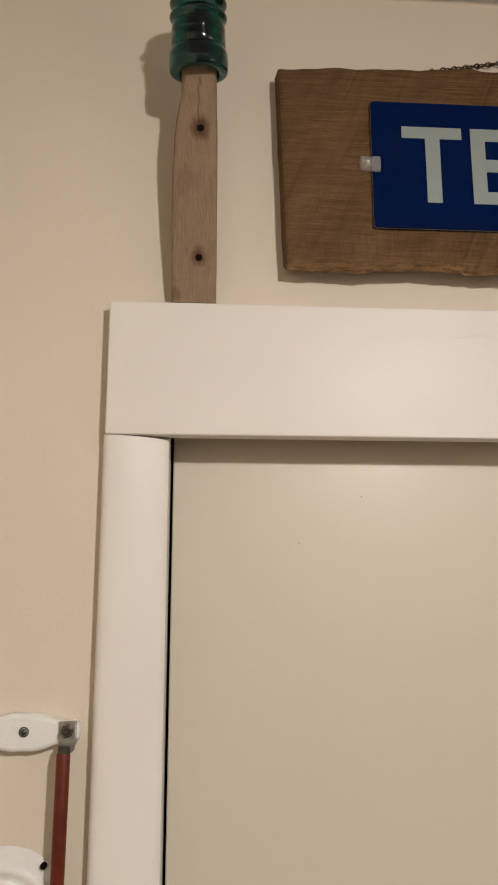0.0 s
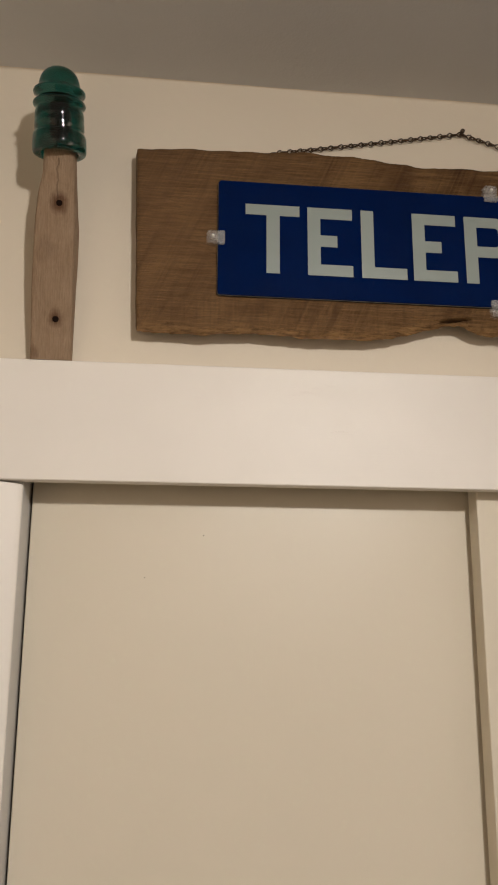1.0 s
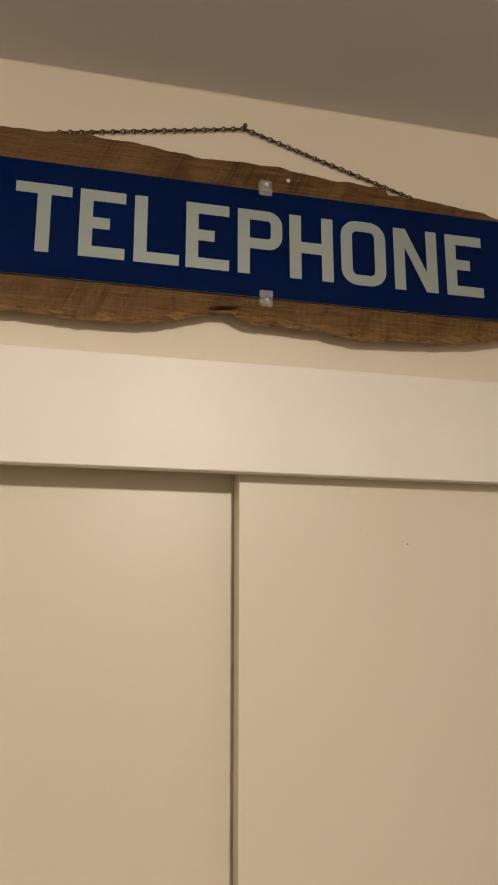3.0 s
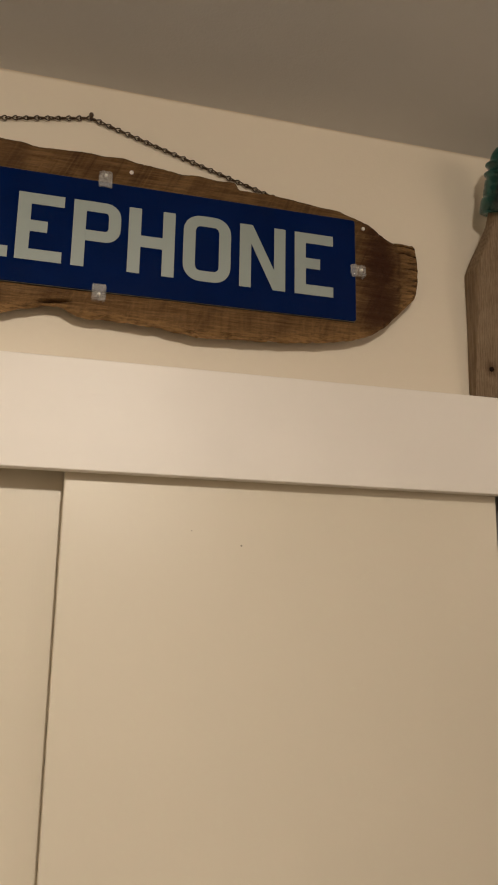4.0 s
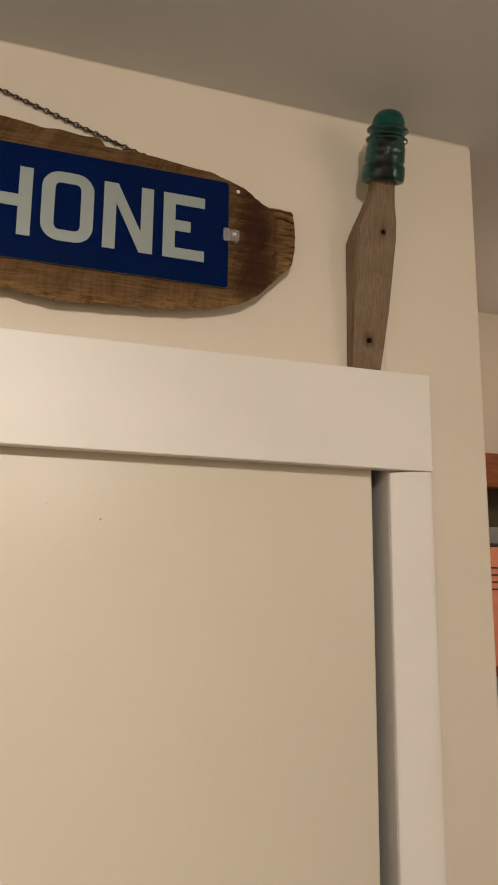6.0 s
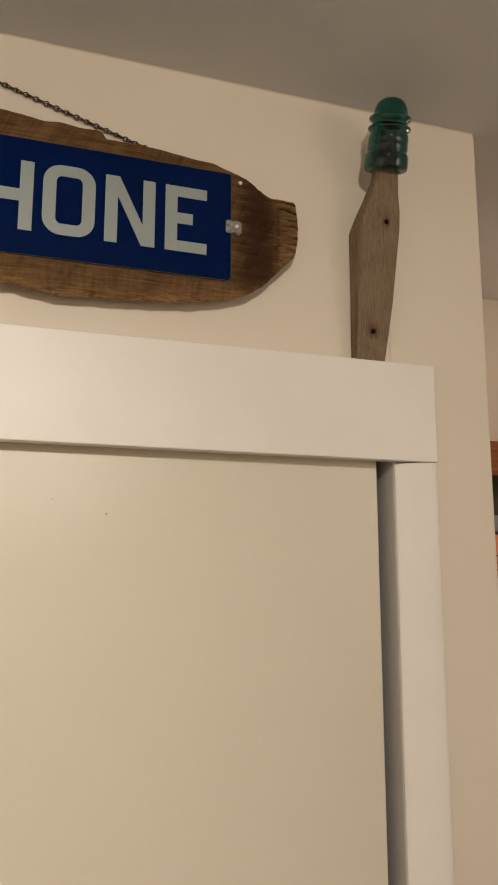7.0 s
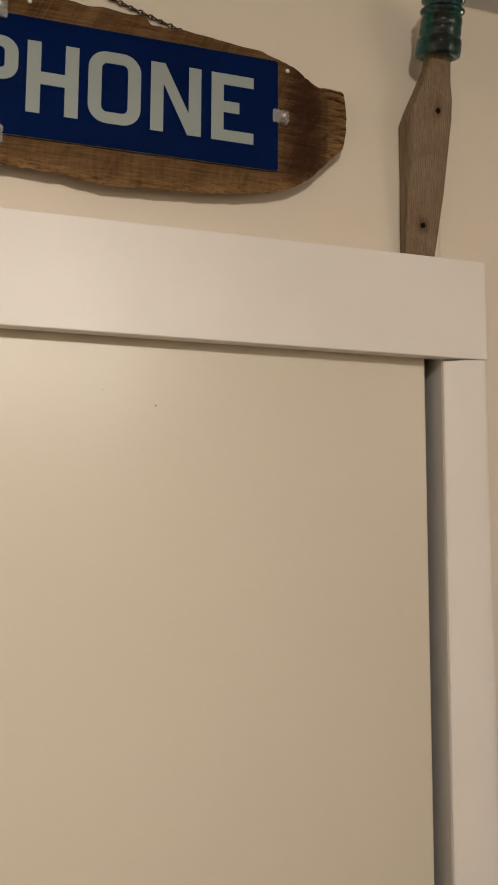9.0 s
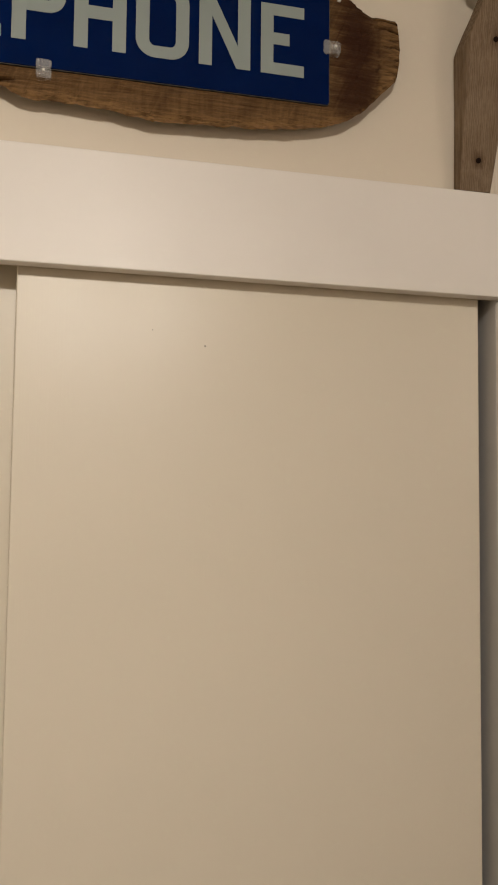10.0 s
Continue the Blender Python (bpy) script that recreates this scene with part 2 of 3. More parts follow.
def plain(name, color, rough, metal=0.0, spec=0.5, bump=0.0, scale=60.0, vary=0.1):
    m = Mat(name, color, rough, metal, spec)
    a = m.noise(scale, 4.0)
    m.to("Base Color", m.mix(m.ramp(a, (0.3, 0.0), (0.7, 1.0)), tuple(v * (1 - vary) for v in color), tuple(min(1.0, v * (1 + vary)) for v in color)))
    m.to("Roughness", m.ramp(m.noise(scale * 0.4, 3.0), (0.3, max(0.02, rough * 0.8)), (0.7, min(1.0, rough * 1.2))))
    if bump:
        m.to("Normal", m.bump(m.noise(scale * 2, 3.0), bump))
    return m.m


def glass(name, color, rough=0.02, ior=1.5, bump=0.0):
    m = Mat(name, color, rough)
    m.set("Transmission Weight", 1.0).set("IOR", ior)
    if bump:
        n = m.bump(m.noise(38.0, 2.0), bump)
        m.to("Normal", m.bump(m.noise(150.0, 2.0), bump * 0.25, 0.6, n))
    return m.m


CREAM = (0.70, 0.62, 0.50)
M_WALL = wall_paint("cream wall paint", CREAM)
# The wall cream darkened: the side room's dim light is in the colour.
M_FARWALL_DIM = wall_paint("far wall paint dimmed", (0.52, 0.47, 0.39))
M_CEIL = wall_paint("ceiling paint", (0.64, 0.635, 0.63), 0.8, 0.0009)
M_TRIM_H = trim_paint("white trim paint lengthwise", axis=0, knots=((0.352, -0.025, 2.180, 0.030), (0.385, -0.025, 2.190, 0.026), (0.57, -0.025, 2.135, 0.05), (0.51, -0.025, 2.198, 0.07), (0.812, -0.025, 2.171, 0.03)))
M_TRIM_V = trim_paint("white trim paint upright", axis=2)
M_JAMB_SHADE = trim_paint("jamb paint with recess shade", (0.60, 0.58, 0.55), 0.45, axis=2)
M_DOOR = door_paint("door paint", (0.66, 0.595, 0.478), ((1.086, 1.943, 0.0022), (1.0, 1.965, 0.0012), (0.265, 1.914, 0.0013), (0.355, 1.980, 0.0015)))
# Colour for unseen walls, kept dark so that less light bounces back.
M_WALL_BACK = wall_paint("unseen wall paint darkened against bounce", (0.50, 0.465, 0.41))
M_DARK = plain("closet interior darkness", (0.10, 0.09, 0.08), 0.9)
M_FLOOR = plain("floor boards", (0.13, 0.105, 0.08), 0.45, bump=0.0004)
M_PLANK = old_wood("rough sawn plank", (0.046, 0.0215, 0.0074), (0.116, 0.060, 0.0205), (0.205, 0.117, 0.046),
                   stain=((1.330, 2.445, 0.058, 0.85), (1.333, 2.505, 0.045, 0.8), (1.330, 2.385, 0.050, 0.75), (0.745, 2.31, 0.04, 0.35), (0.66, 2.58, 0.035, 0.3), (0.80, 2.585, 0.04, 0.35)))
M_PEG_L = old_wood("weathered tan bracket wood", (0.185, 0.120, 0.073), (0.265, 0.180, 0.112), (0.345, 0.247, 0.163), along=2, saw=False, lined=0.03, ridged=0.10, calm=0.35, tall=0.8, ruddy=False, crack=(0.117, 2.477, 2.535),
                   stain=((0.1197, 2.4728, 0.0155, 0.95), (0.1197, 2.2972, 0.0145, 0.95), (0.0900, 2.245, 0.010, 0.5), (0.104, 2.40, 0.02, 0.25)))
M_PEG_R = old_wood("weathered grey-brown bracket wood", (0.115, 0.074, 0.042), (0.20, 0.138, 0.084), (0.285, 0.21, 0.138), along=2, saw=False, lined=0.03, ridged=0.34, calm=0.55, tall=0.8, ruddy=False,
                   stain=((1.5765, 2.4925, 0.014, 0.7), (1.5570, 2.2870, 0.014, 0.7)))
M_BLUE = plain("blue porcelain enamel", (0.0002, 0.0078, 0.056), 0.06, spec=0.15, bump=0.0002, scale=12.0, vary=0.12)
M_RIM = plain("worn plate rim", (0.06, 0.053, 0.046), 0.65, 0.0, 0.2, scale=90.0, vary=0.5)
M_LETTER = plain("off-white enamel lettering", (0.283, 0.322, 0.300), 0.3, spec=0.4, scale=6.0, vary=0.025)
clip_mat = Mat("clear plastic clip", (0.74, 0.73, 0.71), 0.05, 0.1, 1.0).set("Alpha", 0.22)
clip_mat.to("Normal", clip_mat.bump(clip_mat.noise(170.0, 2.0), 0.004, 0.8))
M_CLIP = clip_mat.m
# Pale colour of the nail heads; on the clip screws it paints a glint.
M_NAIL_AND_GLINT = plain("pale nail head", (0.75, 0.72, 0.66), 0.4, 0.2, scale=200.0)
M_CHAIN = plain("dark bronze chain", (0.062, 0.036, 0.018), 0.5, 0.3, scale=300.0, vary=0.4)
M_AQUA = glass("aqua blue-green glass", (0.004, 0.095, 0.090), 0.015, 1.52, 0.0011)
M_HOLE = plain("near-black disc for a screw hole's shade", (0.012, 0.007, 0.005), 0.95, spec=0.05)
M_PORCELAIN = plain("white glazed porcelain", (0.80, 0.79, 0.76), 0.12, spec=0.55, bump=0.0011, scale=34.0, vary=0.03)
M_GALV = plain("dull galvanised metal", (0.34, 0.325, 0.29), 0.42, 0.9, bump=0.0004, scale=110.0, vary=0.3)
M_BOLT = plain("tarnished bolt", (0.10, 0.09, 0.075), 0.45, 0.9, bump=0.0004, scale=160.0, vary=0.35)
M_FIBRE = plain("red-brown fibre tube", (0.115, 0.018, 0.008), 0.36, spec=0.3, bump=0.0002, scale=45.0, vary=0.25)
M_MAHOG = old_wood("red-brown shelf wood", (0.11, 0.032, 0.012), (0.22, 0.07, 0.028), (0.32, 0.12, 0.05), along=0, saw=False)
M_OLIVE = plain("olive brown shelf back", (0.085, 0.068, 0.03), 0.6)
M_ORANGE = plain("salmon orange box card", (0.72, 0.25, 0.13), 0.5)
M_BLACK = plain("black box edge", (0.02, 0.017, 0.015), 0.5)
M_GREY = plain("grey white crockery", (0.62, 0.61, 0.58), 0.3)


# ---- mesh helpers ----
def obj(name, bm, material, parent=None, label=""):
    me = bpy.data.meshes.new(name)
    bm.normal_update()
    bm.to_mesh(me)
    bm.free()
    for m in material if isinstance(material, (list, tuple)) else (material,):
        me.materials.append(m)
    ob = new(name, me)
    if parent is not None:
        ob.parent = parent
    if label:
        tagged(ob, label)
    return ob


def part(name, bm, material, parent, label=""):
    return obj(name, bm, material, parent, label)


def smooth(bm, angle=40.0, big=1.0):
    """Smooth shading up to an angle; flat outlines and faces over big square metres stay flat."""
    for f in bm.faces:
        f.smooth = len(f.verts) < 5 and f.calc_area() < big
    for e in bm.edges:
        e.smooth = len(e.link_faces) == 2 and e.calc_face_angle(0) < radians(angle)
    return bm


def box(bm, a, b, bevel=0.0, seg=2):
    """A box from corner a to corner b, with rounded edges."""
    r = bmesh.ops.create_cube(bm, size=1.0)
    vs = r["verts"]
    size, mid = [q - p for p, q in zip(a, b)], [(p + q) / 2 for p, q in zip(a, b)]
    for v in vs:
        v.co = Vector([c * s + m for c, s, m in zip(v.co, size, mid)])
    if bevel:
        es = list({e for v in vs for e in v.link_edges})
        bmesh.ops.bevel(bm, geom=es, offset=bevel, segments=seg, affect="EDGES", profile=0.5)
    return bm


def lathe(bm, profile, steps=48, m=None, closed=False):
    """Turns a profile of (radius, height) round z, then poses it by m."""
    m = m or Matrix()
    rings = []
    for r, h in profile:
        if r < 1e-6:
            rings.append([bm.verts.new(m @ Vector((0, 0, h)))])
        else:
            rings.append([bm.verts.new(m @ Vector((r * math.cos(2 * math.pi * k / steps), r * math.sin(2 * math.pi * k / steps), h))) for k in range(steps)])
    pairs = list(zip(rings, rings[1:])) + ([(rings[-1], rings[0])] if closed else [])
    for a, b in pairs:
        for k in range(steps):
            k2 = (k + 1) % steps
            q = [a[k % len(a)], a[k2 % len(a)], b[k2 % len(b)], b[k % len(b)]]
            q = list(dict.fromkeys(q))
            if len(q) >= 3:
                bm.faces.new(q)
    bmesh.ops.recalc_face_normals(bm, faces=bm.faces)
    return bm


def prism(bm, outline, y0, y1, bevel=0.0, seg=2):
    """An outline of (x, z) points pushed from y0 (front) back to y1; the front edge is rounded."""
    front = [bm.verts.new((x, y0, z)) for x, z in outline]
    back = [bm.verts.new((x, y1, z)) for x, z in outline]
    f = bm.faces.new(front)
    bm.faces.new(back[::-1])
    n = len(outline)
    for k in range(n):
        bm.faces.new([front[(k + 1) % n], front[k], back[k], back[(k + 1) % n]])
    bmesh.ops.recalc_face_normals(bm, faces=bm.faces)
    if bevel:
        bmesh.ops.bevel(bm, geom=list(f.edges), offset=bevel, segments=seg, affect="EDGES", profile=0.5)
    return bm


def tube(bm, pts, r, sides=8, closed=False):
    """A round bar along points."""
    pts = [Vector(p) for p in pts]
    n, rings = len(pts), []
    ref = Vector((0, 1, 0))
    for k, p in enumerate(pts):
        if closed:
            d = (pts[(k + 1) % n] - pts[k - 1]).normalized()
        else:
            d = (pts[min(k + 1, n - 1)] - pts[max(k - 1, 0)]).normalized()
        u = d.cross(ref)
        u = u.normalized() if u.length > 1e-4 else Vector((1, 0, 0))
        w = d.cross(u)
        rings.append([bm.verts.new(p + r * (math.cos(2 * math.pi * j / sides) * u + math.sin(2 * math.pi * j / sides) * w)) for j in range(sides)])
    for k in range(n if closed else n - 1):
        a, b = rings[k], rings[(k + 1) % n]
        for j in range(sides):
            bm.faces.new([a[j], a[(j + 1) % sides], b[(j + 1) % sides], b[j]])
    if not closed:
        bm.faces.new(rings[0][::-1])
        bm.faces.new(rings[-1])
    bmesh.ops.recalc_face_normals(bm, faces=bm.faces)
    return bm


def empty(name, place, label, category, group=""):
    e = new(name)
    e.location = place
    e.empty_display_size = 0.05
    return tagged(e, label, category, group)


def settle(parent):
    """Keeps the parts, built in world places, where they are under their placed empty."""
    shift = Matrix.Translation(-parent.location)
    for c in parent.children:
        c.matrix_parent_inverse = shift
    return parent


def curve_at(stops, x):
    """A smooth line through (x, value) stops."""
    xs, vs = [s[0] for s in stops], [s[1] for s in stops]
    return float(np.interp(x, xs, vs))


# ---- structure ----
CEIL, CORNER, OPEN_L, OPEN_R, HEAD = 2.7535, 1.826, 0.083, 1.607, 2.050
WEST, SOUTH, EAST, FAR = -0.42, -4.20, 3.40, 0.81

bm = bmesh.new()
box(bm, (WEST - 0.1, 0, 0), (OPEN_L, 0.11, CEIL))
box(bm, (OPEN_R, 0, 0), (CORNER, 0.11, CEIL), 0.006, 3)
box(bm, (OPEN_L, 0, HEAD + 0.003), (OPEN_R, 0.011, CEIL))
box(bm, (OPEN_L, 0.011, HEAD + 0.05), (OPEN_R, 0.11, CEIL))
tagged(obj("wall_north", bm, M_WALL), "cream painted plaster wall round a closet opening", "wall", kind="structure")
bm = bmesh.new()
box(bm, (CORNER - 0.11, 0.11, 0), (CORNER, FAR, CEIL))
tagged(obj("wall_closet_side", bm, M_WALL), "cream painted end wall of the closet", "wall", kind="structure")
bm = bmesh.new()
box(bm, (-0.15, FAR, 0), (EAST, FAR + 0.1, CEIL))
tagged(obj("wall_far", bm, M_FARWALL_DIM), "cream wall of the side room, its dimness put in the colour", "wall", kind="structure")
# Unseen closing wall behind, dark to hold the bounced light down.
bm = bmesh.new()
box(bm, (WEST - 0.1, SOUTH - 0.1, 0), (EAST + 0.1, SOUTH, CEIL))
tagged(obj("wall_south", bm, M_WALL_BACK), "unseen grey-beige wall, darkened to cut bounced light", "wall", kind="structure")
# Unseen wall, placed near to throw bounced light on the left of wall_north.
bm = bmesh.new()
box(bm, (WEST - 0.1, SOUTH, 0), (WEST, 0, CEIL))
tagged(obj("wall_west", bm, M_WALL), "unseen cream wall set close to bounce light", "wall", kind="structure")
# Unseen closing wall at the east, dark for the same weaker bounce.
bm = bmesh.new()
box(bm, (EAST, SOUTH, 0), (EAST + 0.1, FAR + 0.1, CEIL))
tagged(obj("wall_east", bm, M_WALL_BACK), "unseen grey-beige wall, darkened to cut bounced light", "wall", kind="structure")
# Dark lining: the closet's lack of light is given as colour.
bm = bmesh.new()
box(bm, (-0.15, 0.11, 0), (-0.05, FAR, CEIL))
box(bm, (-0.05, FAR - 0.02, 0), (CORNER - 0.11, FAR - 0.003, CEIL))
tagged(obj("wall_closet_inside", bm, M_DARK), "unlit inside of the closet, its darkness put in the colour", "wall", kind="structure")
bm = bmesh.new()
box(bm, (WEST - 0.1, SOUTH - 0.1, CEIL), (EAST + 0.1, FAR + 0.1, CEIL + 0.1))
tagged(obj("ceiling", bm, M_CEIL), "matt off-white plaster ceiling in shade", "ceiling", kind="structure")
bm = bmesh.new()
box(bm, (WEST - 0.1, SOUTH - 0.1, -0.1), (EAST + 0.1, FAR + 0.1, 0))
tagged(obj("floor", bm, M_FLOOR), "grey-brown wooden floor", "floor", kind="structure")

# The filled, much painted joint between wall and ceiling: a small hollow of uneven size.
bm = bmesh.new()
rows = []
for k in range(161):
    x = WEST + 0.001 + (CORNER - 0.007 - WEST) * k / 160
    r = 0.0040 + 0.0010 * noise.noise((x * 3.1, 0.4, 0)) + 0.0007 * noise.noise((x * 11, 1.4, 0))
    arc_pts = [(-0.00005 - r * (1 - math.cos(radians(a))), CEIL - 0.00005 - r * (1 - math.sin(radians(a)))) for a in range(0, 91, 15)]
    rows.append([bm.verts.new((x, y, z)) for y, z in arc_pts + [(0.002, CEIL + 0.002)]])
for a, b in zip(rows, rows[1:]):
    for k in range(len(a)):
        k2 = (k + 1) % len(a)
        bm.faces.new([a[k], a[k2], b[k2], b[k]])
bm.faces.new(rows[0])
bm.faces.new(rows[-1][::-1])
bmesh.ops.recalc_face_normals(bm, faces=bm.faces)
tagged(obj("trim_ceiling_joint", smooth(bm, 40), M_WALL), "painted filler in the joint of wall and ceiling", "trim", kind="structure")

# Head casing: a flat board, set over two moulded side casings.
bm = bmesh.new()
box(bm, (0.0, -0.025, HEAD), (1.688, -0.0005, 2.235), 0.0022, 3)
tagged(obj("trim_head_casing", smooth(bm, 40, 0.01), M_TRIM_H), "flat white painted head casing over the closet", "trim", kind="structure")


def side_casing(name, x_out, x_in):
    """Moulded casing: thick and rounded at the outside, thin at the opening."""
    prof = [(0.0, 0.0), (0.0, 0.016), (0.02, 0.0195), (0.05, 0.0218), (0.12, 0.0232), (0.22, 0.0230), (0.35, 0.0218), (0.5, 0.0195),
            (0.65, 0.0166), (0.8, 0.0132), (0.92, 0.0100), (0.975, 0.0080), (1.0, 0.0058), (1.0, 0.0)]
    bm = bmesh.new()
    rows = []
    for z in (0.0, HEAD):
        rows.append([bm.verts.new((x_out + (x_in - x_out) * u, -t - 0.0004, z - (0.0035 * u ** 2 + 0.0006 if z else 0))) for u, t in prof])
    n = len(prof)
    for k in range(n):
        bm.faces.new([rows[0][k], rows[0][(k + 1) % n], rows[1][(k + 1) % n], rows[1][k]])
    bm.faces.new(rows[0])
    bm.faces.new(rows[1][::-1])
    bmesh.ops.recalc_face_normals(bm, faces=bm.faces)
    tagged(obj(name, smooth(bm, 35), M_TRIM_V), "white painted moulded side casing of the closet", "trim", kind="structure")


side_casing("trim_side_casing_1", -0.002, OPEN_L)
side_casing("trim_side_casing_2", 1.690, OPEN_R)

# Jamb liners inside the opening, coloured darker for the shade in the recess.
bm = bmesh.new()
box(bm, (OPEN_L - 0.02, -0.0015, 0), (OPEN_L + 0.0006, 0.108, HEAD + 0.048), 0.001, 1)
tagged(obj("trim_jamb_1", bm, M_JAMB_SHADE), "painted jamb of the closet opening, recess shade in its colour", "trim", kind="structure")
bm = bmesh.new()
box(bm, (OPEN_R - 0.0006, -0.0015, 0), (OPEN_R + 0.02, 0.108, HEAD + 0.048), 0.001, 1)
tagged(obj("trim_jamb_2", bm, M_JAMB_SHADE), "painted jamb of the closet opening, recess shade in its colour", "trim", kind="structure")

# Bypass doors: the one in front covers the middle.
bm = bmesh.new()
box(bm, (0.788, 0.012, 0.012), (1.580, 0.047, 2.085), 0.0025, 3)
tagged(obj("door_1", smooth(bm, 40, 0.05), M_DOOR), "flat cream painted sliding closet door, running in front", "door", kind="structure")
bm = bmesh.new()
box(bm, (0.0875, 0.054, 0.012), (0.862, 0.089, 2.085), 0.0025, 3)
tagged(obj("door_2", smooth(bm, 40, 0.05), M_DOOR), "flat cream painted sliding closet door, running behind", "door", kind="structure")

# ---- telephone sign ----
sign = empty("telephone_sign", (0.82, 0.0, 2.29), "blue enamel telephone sign on a rough brown plank, chain-hung", "sign")

TOP = [(0.23, 2.600), (0.33, 2.606), (0.42, 2.607), (0.50, 2.613), (0.60, 2.611), (0.65, 2.605), (0.70, 2.600), (0.80, 2.602), (0.85, 2.602),
       (0.89, 2.597), (0.95, 2.591), (1.052, 2.590), (1.060, 2.577), (1.15, 2.576), (1.255, 2.565), (1.312, 2.548), (1.346, 2.527), (1.366, 2.519), (1.41, 2.519)]
BOTTOM = [(0.23, 2.284), (0.336, 2.283), (0.42, 2.288), (0.52, 2.284), (0.60, 2.285), (0.65, 2.291), (0.70, 2.306), (0.74, 2.316), (0.757, 2.317),
          (0.772, 2.312), (0.79, 2.303), (0.85, 2.301), (0.93, 2.298), (0.99, 2.289), (1.094, 2.294), (1.18, 2.299), (1.245, 2.307), (1.30, 2.322),
          (1.342, 2.347), (1.372, 2.379), (1.41, 2.416)]


def plank():
    nx, nz = 420, 190
    front, back = -0.0325, -0.006
    bm = bmesh.new()
    grid, rear, wear, split_shade = [], [], [], []
    cracks = [(2.5125, 0.046, 0.06, 0.011, 0.0017), (2.4965, 0.044, 0.10, 0.011, 0.0019), (2.4815, 0.030, -0.05, 0.005, 0.0010), (2.4675, 0.033, 0.04, 0.006, 0.0011),
              (2.4475, 0.026, -0.08, 0.006, 0.0012), (2.4365, 0.017, 0.05, 0.004, 0.0009), (2.4235, 0.029, 0.02, 0.005, 0.0011), (2.4085, 0.020, 0.10, 0.004, 0.0010)]
    for i in range(nx + 1):
        u = i / nx
        col, rcol = [], []
        for j in range(nz + 1):
            v = j / nz
            left = 0.2425 - 0.0105 * v + 0.0012 * noise.noise((v * 9, 3.1, 0))
            right = 1.4110 - 0.006 * (2 * v - 1) ** 2 + 0.0012 * noise.noise((v * 9, 8.1, 0)) 
            x = left + (right - left) * u
            lo, hi = curve_at(BOTTOM, x), curve_at(TOP, x)
            lo += 0.0022 * noise.noise((x * 45, 0.3, 0)) + 0.0013 * noise.noise((x * 150, 1.3, 0)) + 0.0008 * noise.noise((x * 420, 2.3, 0))
            hi += 0.0012 * noise.noise((x * 40, 5.3, 0)) + 0.0006 * noise.noise((x * 150, 6.3, 0))
            z = lo + (hi - lo) * v
            near_b, near_t, near_r, near_l = z - lo, hi - z, right - x, x - left
            y = front
            y += 0.0011 * noise.noise((x * 14, z * 60, 0.7)) + 0.0006 * noise.noise((x * 30, z * 260, 2.7))
            y += max(0.0, 0.009 - near_b) * 0.42 * (0.9 + 1.1 * noise.noise((x * 45, 4.0, z * 90)))
            y += 0.006 * math.exp(-near_t / 0.005) * (0.7 + 0.7 * noise.noise((x * 30, 14.0, 0)))
            y += 0.004 * math.exp(-near_r / 0.006) + 0.0022 * math.exp(-near_l / 0.002)
            # the split beside the waist of the lower edge
            s = ((x - 0.752) / 0.024) ** 2 + ((z - 2.3255 - 0.12 * (x - 0.752)) / 0.0026) ** 2
            y += 0.016 * math.exp(-s ** 1.5)
            # checks in the end grain
            rim_at = 0.036 + 0.006 * noise.noise((z * 30, 7.0, 0)) + 0.003 * noise.noise((z * 110, 9.0, 0))
            ledge = min(1.0, max(0.0, (near_r - rim_at) / 0.004)) * max(0.0, 1 - (near_r - rim_at) / 0.035)
            y += 0.0042 * ledge
            rot = max(0.0, 1 - abs(near_r - 0.075) / 0.05)
            y += rot * 0.004 * max(0.0, noise.noise((x * 130, z * 60, 5)) + 0.15)
            gap = max(math.exp(-s ** 1.5) * 0.6, 0.55 * math.exp(-((near_r - rim_at - 0.003) / 0.0035) ** 2) * (0.6 + 0.8 * noise.noise((z * 60, 3.0, 1))))
            if near_r < 0.07:
                y += 0.0010 * max(0.0, 1 - near_r / 0.05) * (0.5 + noise.noise((x * 20, z * 150, 3)))
                for cz, ln, sl, dp, wd in cracks:
                    w = wd * (0.45 + 0.55 * (1 - near_r / 0.07))
                    g = math.exp(-((z - cz - sl * near_r - 0.002 * noise.noise((x * 90, cz * 50, 0))) / w) ** 2) * max(0.0, 1 - near_r / ln) ** 0.5
                    gap = max(gap, g)
                    y += dp * g * min(1.0, near_r / 0.005)
            split_shade.append(gap)
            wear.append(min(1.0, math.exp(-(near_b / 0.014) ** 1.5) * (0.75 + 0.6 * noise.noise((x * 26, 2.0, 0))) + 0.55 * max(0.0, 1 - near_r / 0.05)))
            col.append(bm.verts.new((x, min(y, back - 0.002), z)))
            rcol.append((x, z))
        grid.append(col)
        rear.append(rcol)
    for i in range(nx):
        for j in range(nz):
            bm.faces.new([grid[i][j], grid[i + 1][j], grid[i + 1][j + 1], grid[i][j + 1]])
    ring = [(i, 0) for i in range(nx)] + [(nx, j) for j in range(nz)] + [(i, nz) for i in range(nx, 0, -1)] + [(0, j) for j in range(nz, 0, -1)]
    rim = []
    for i, j in ring:
        x, z = rear[i][j]
        rim.append(bm.verts.new((x - (0.003 if i == 0 else 0.0), back, max(z, rear[i][0][1] + 0.015))))
    n = len(ring)
    for k in range(n):
        (i, j), (i2, j2) = ring[k], ring[(k + 1) % n]
        f = bm.faces.new([grid[i2][j2], grid[i][j], rim[k], rim[(k + 1) % n]])
    bm.faces.new(rim[::-1])
